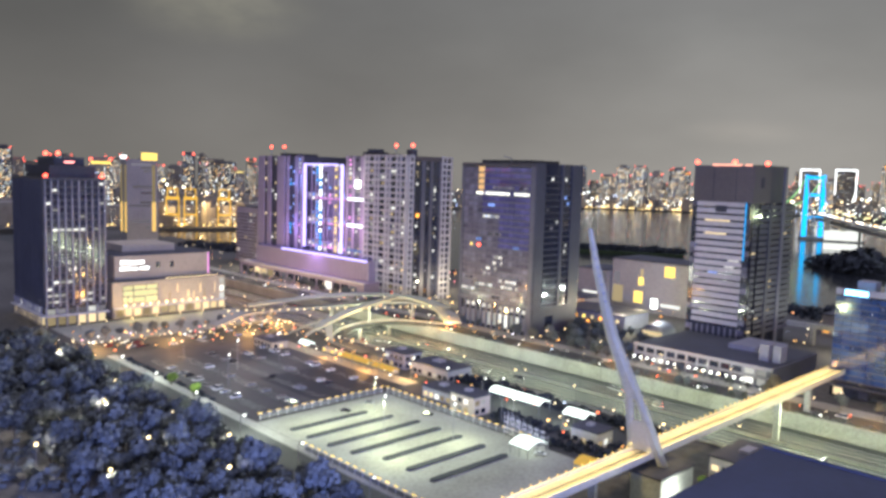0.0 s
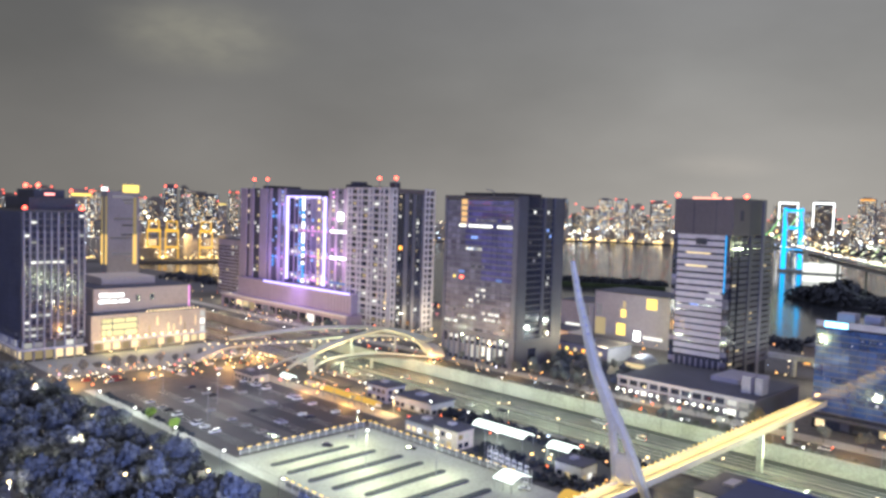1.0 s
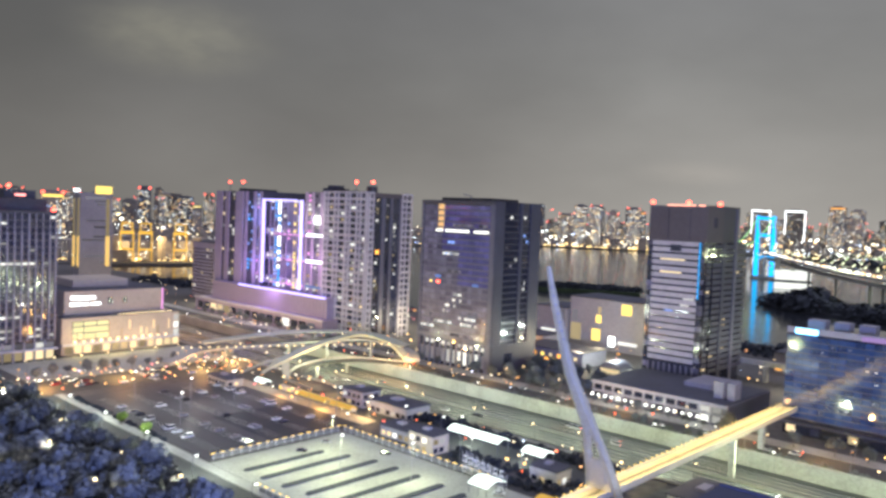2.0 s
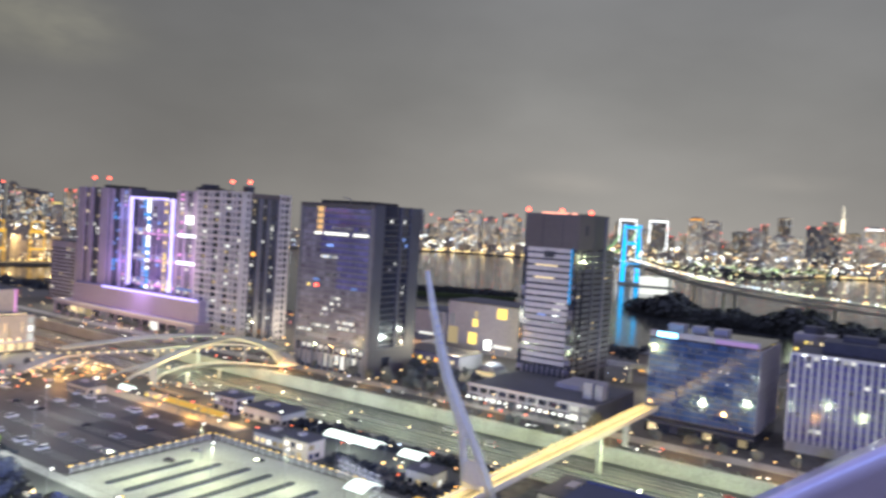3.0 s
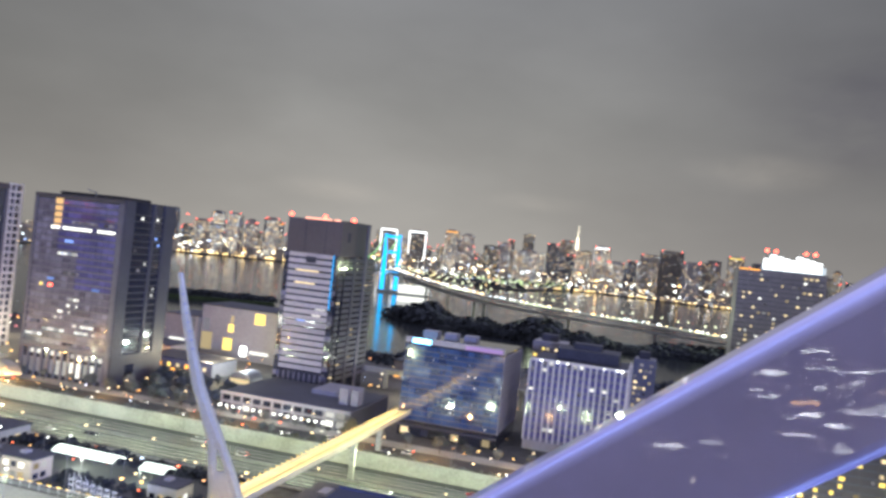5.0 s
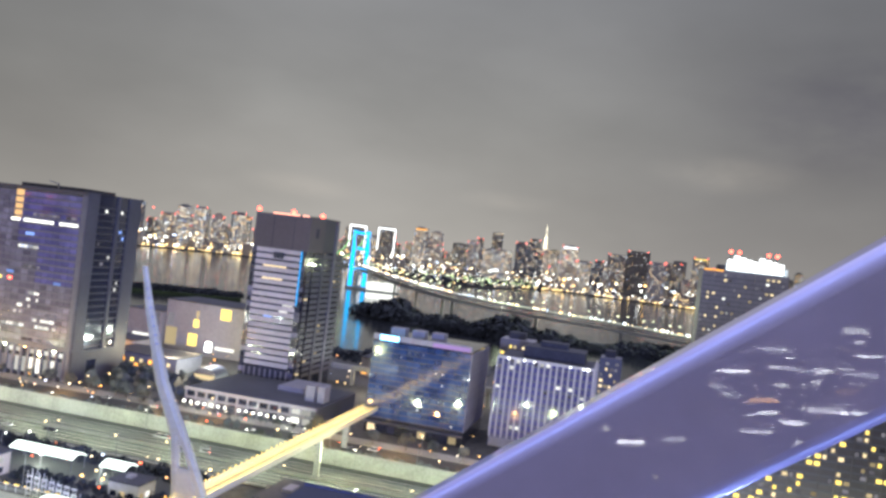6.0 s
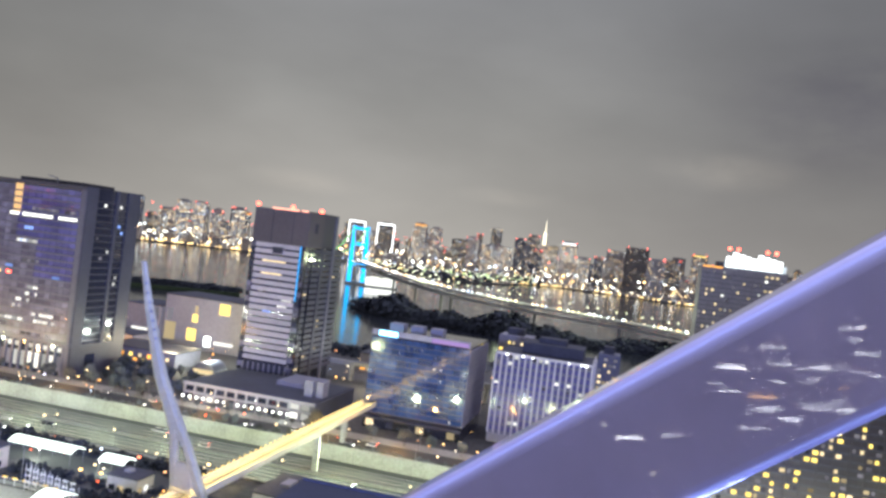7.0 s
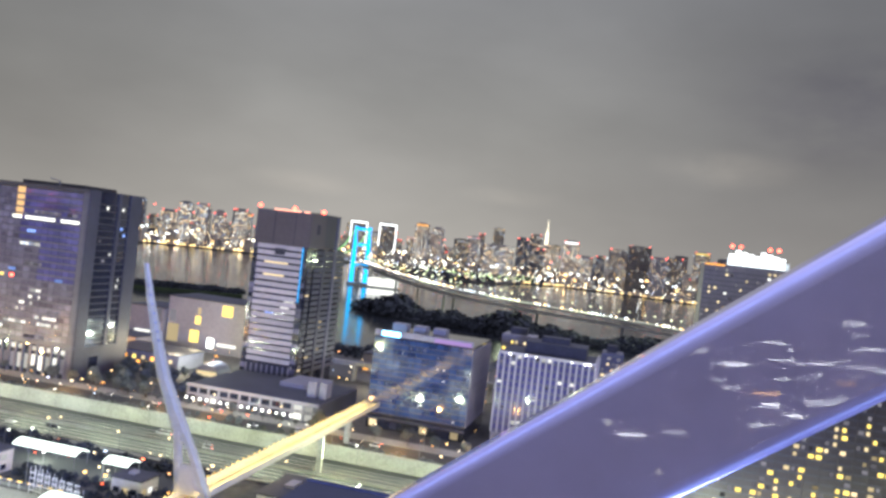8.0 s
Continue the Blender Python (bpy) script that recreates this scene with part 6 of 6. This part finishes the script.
ob = new("waterfront_lights", mesh_of(town, specks("street_specks", 5.5, ((1.0, 0.42, 0.08, 1), (1.0, 0.66, 0.25, 1), (0.9, 0.85, 0.7, 1), (0.5, 0.3, 0.12, 1), (1.0, 0.12, 0.05, 1), (0.6, 0.8, 1.0, 1))), "waterfront_lights"))
ob.matrix_world = TURN
tagged(ob, "scattered shop, path and signal lights along the streets", "lights", kind="stuff")
south = bmesh.new()
for i in range(260):
    a, d = radians(rs.uniform(185, 285)), 160 + rs.random() ** 1.3 * 1900
    x, y, s, z = d * math.sin(a), d * math.cos(a), rs.uniform(0.25, 0.8), rs.uniform(3, 40)
    box(south, x - s, x + s, y - s, y + s, z, z + s)
ob = new("south_city_lights", mesh_of(south, south_specks, "south_city_lights"))
tagged(ob, "scattered lights of the district behind the wheel", "lights", kind="stuff")


def lattice_tower():
    """The tall broadcasting mast on the skyline, its orange lighting put in as emission."""
    u, w = polar(39.35, 4650)
    t = thing("lattice_tower", u, w, 0, "tall tapering lattice tower made to glow golden white", "tower")
    # legs, girdles and decks emit in place of light falling on the steel
    low, high = glow("tower_glow_low", (1.0, 0.62, 0.28), 2.6, 0.95), glow("tower_glow_high", (1.0, 0.86, 0.62), 3.2, 0.95)
    H = 330

    def half(z):
        return 3.0 + 42 * (1 - min(z, 250) / 255) ** 2.1
    for sx, sy in ((-1, -1), (1, -1), (1, 1), (-1, 1)):
        bm = bmesh.new()
        for k in range(10):
            z0, z1 = k * 25, (k + 1) * 25
            tube(bm, (sx * half(z0), sy * half(z0), z0), (sx * half(z1), sy * half(z1), z1), 3.2, 3.0, 5)
        part("leg", bm, low if sy > 0 else high, t)
    for z in (40, 75, 110, 150, 185, 220, 245):
        h = half(z) + 1
        part("girdle", boxes((-h, h, -h, h, z - 2, z + 2)), low, t)
    part("main_deck", boxes((-13, 13, -13, 13, 145, 158)), high, t)
    part("top_deck", boxes((-6.5, 6.5, -6.5, 6.5, 248, 256)), high, t)
    part("antenna", tube(bmesh.new(), (0, 0, 256), (0, 0, H), 2.2, 0.9, 6), high, t)
    return t


lattice_tower()


def quay_crane(az, d):
    u, w = polar(az, d)
    t = thing("quay_crane", u, w, 1.5, "tall container crane made to glow amber on the far quay", "crane", "quay cranes", turn=-az - GRID)
    # emissive steel: the amber floodlight is put into the crane itself
    paint = glow("crane_glow", (1.0, 0.55, 0.08), 1.4, 0.9)
    for x in (-11, 9):
        for y in (0, 16):
            part("leg", boxes((x, x + 2, y, y + 2, 0, 46)), paint, t)
    part("girder", boxes((-11, 11, -30, 30, 46, 49)), paint, t)
    part("portal_beam", boxes((-11, 11, 0, 2, 18, 21)), paint, t)
    part("apex", boxes((-9, 9, 0, 2, 62, 64), (-9, -7, 0, 2, 49, 62), (7, 9, 0, 2, 49, 62)), paint, t)
    return t


for az in (-19.4, -18.2, -15.9):
    quay_crane(az, 1375)
for az, d in ((-20, 1400), (-17.5, 1400), (-15, 1420)):
    u, w = polar(az, d)
    lamp_light(u, w, 40, 130000, (1.0, 0.66, 0.25), 4.0)


# ---- the wheel's own steel beam, close by ----
def wheel_beam():
    d = Vector((-0.3835, 0.6866, -0.6176)).normalized()
    upper, lower = Vector((0.7594, 0.6448, -0.0871)), UP_BEAM.normalized()
    mid_dir = (upper - lower * math.tan(radians(4.9))).normalized()
    out = -(mid_dir - d * mid_dir.dot(d)).normalized()
    up = d.cross(out).normalized()
    if up.z < 0:
        up = -up
    c = Vector((0, 0, EYE_Z)) + mid_dir * 5.0 - up * 0.022
    # the broad face leans a little towards the ground
    lean = radians(10)
    up, out = up * math.cos(lean) + out * math.sin(lean), out * math.cos(lean) - up * math.sin(lean)
    m = Matrix((d, up, out)).transposed().to_4x4()
    m.translation = c
    t = new("wheel_beam")
    t.matrix_world = m
    tagged(t, "broad white-painted steel beam of the wheel in violet light", "beam")
    h, depth, r = 0.43, 0.55, 0.11
    ring = []
    for cx, cy, a0 in ((h - r, -r, 0), (-h + r, -r, 90), (-h + r, -depth + r, 180), (h - r, -depth + r, 270)):
        for k in range(7):
            a = radians(a0 + 15 * k)
            ring.append((cx + r * math.cos(a), cy + r * math.sin(a)))
    bm = bmesh.new()
    ends = [[bm.verts.new((x, y, z)) for y, z in ring] for x in (-14, 16)]
    k = len(ring)
    for i in range(k):
        f = bm.faces.new((ends[0][i], ends[0][(i + 1) % k], ends[1][(i + 1) % k], ends[1][i]))
        f.smooth = i % 7 != 6
    bm.faces.new(ends[0][::-1])
    bm.faces.new(ends[1])
    bmesh.ops.recalc_face_normals(bm, faces=bm.faces)
    part("box_section", bm, beam_paint, t)
    for x in (-9, -3, 3, 9, 14):
        part("weld_seam", boxes((x, x + 0.012, -h * 0.75, h * 0.75, 0.0, 0.002)), beam_paint, t)
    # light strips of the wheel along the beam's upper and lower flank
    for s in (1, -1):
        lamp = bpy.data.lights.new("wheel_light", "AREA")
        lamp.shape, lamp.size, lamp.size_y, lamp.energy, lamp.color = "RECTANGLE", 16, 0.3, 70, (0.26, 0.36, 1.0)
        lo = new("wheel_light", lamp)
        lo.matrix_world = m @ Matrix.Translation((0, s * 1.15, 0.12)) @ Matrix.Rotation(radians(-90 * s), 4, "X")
    return t


beam_paint = mat("beam_paint", (0.52, 0.45, 0.57), 0.34, grain=3.0, broad=0.6, vary=0.08, bump=0.0, coat=1.0)
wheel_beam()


def wheel_spoke():
    """Unseen rack of short white light tubes, added so the beam's paint mirrors streaks."""
    along, rise = Vector((0.16, -0.987, 0.0)).normalized(), Vector((-0.2, 0.0, 0.98)).normalized()
    t = new("wheel_spoke")
    t.matrix_world = Matrix.Translation((-20.0, -12.4, 89.0))
    tagged(t, "unseen dark steel rack of short light tubes, added for streaks on the beam", "spoke")
    white, amber = glow("tube_light", (1.0, 0.97, 0.95), 60, 0.12), glow("amber_tube_light", (1.0, 0.5, 0.15), 26, 0.5)
    back = Vector((-0.5, -0.1, 0))
    for z in (-4.2, -1.4, 1.4, 4.2):
        p = rise * z + back
        part("chord", tube(bmesh.new(), p - along * 6, p + along * 6, 0.09, 0.09, 6), roof_dark, t)
    for x in (-6, -3, 0, 3, 6):
        p = along * x + back
        part("strut", tube(bmesh.new(), p - rise * 4.3, p + rise * 4.3, 0.07, 0.07, 6), roof_dark, t)
    r = random.Random(31)
    for k in range(46):
        if k < 8:
            x, z, ln, th = -5.0 + 1.3 * k + r.uniform(-0.4, 0.4), r.uniform(-2.6, 3.0), r.uniform(0.9, 1.5), 0.035
        else:
            x, z, ln, th = r.gauss(2.4, 2.2), r.gauss(0.4, 1.2), r.uniform(0.4, 1.3), r.uniform(0.010, 0.02)
        p = along * x + rise * z
        lamp = part("light_tube", tube(bmesh.new(), p, p + along * ln, th, th, 6), amber if k % 15 == 4 else white, t)
        part("hanger", tube(bmesh.new(), p + along * ln * 0.5, p + along * ln * 0.5 + back, 0.02, 0.02, 4), roof_dark, lamp)
    return t


wheel_spoke()
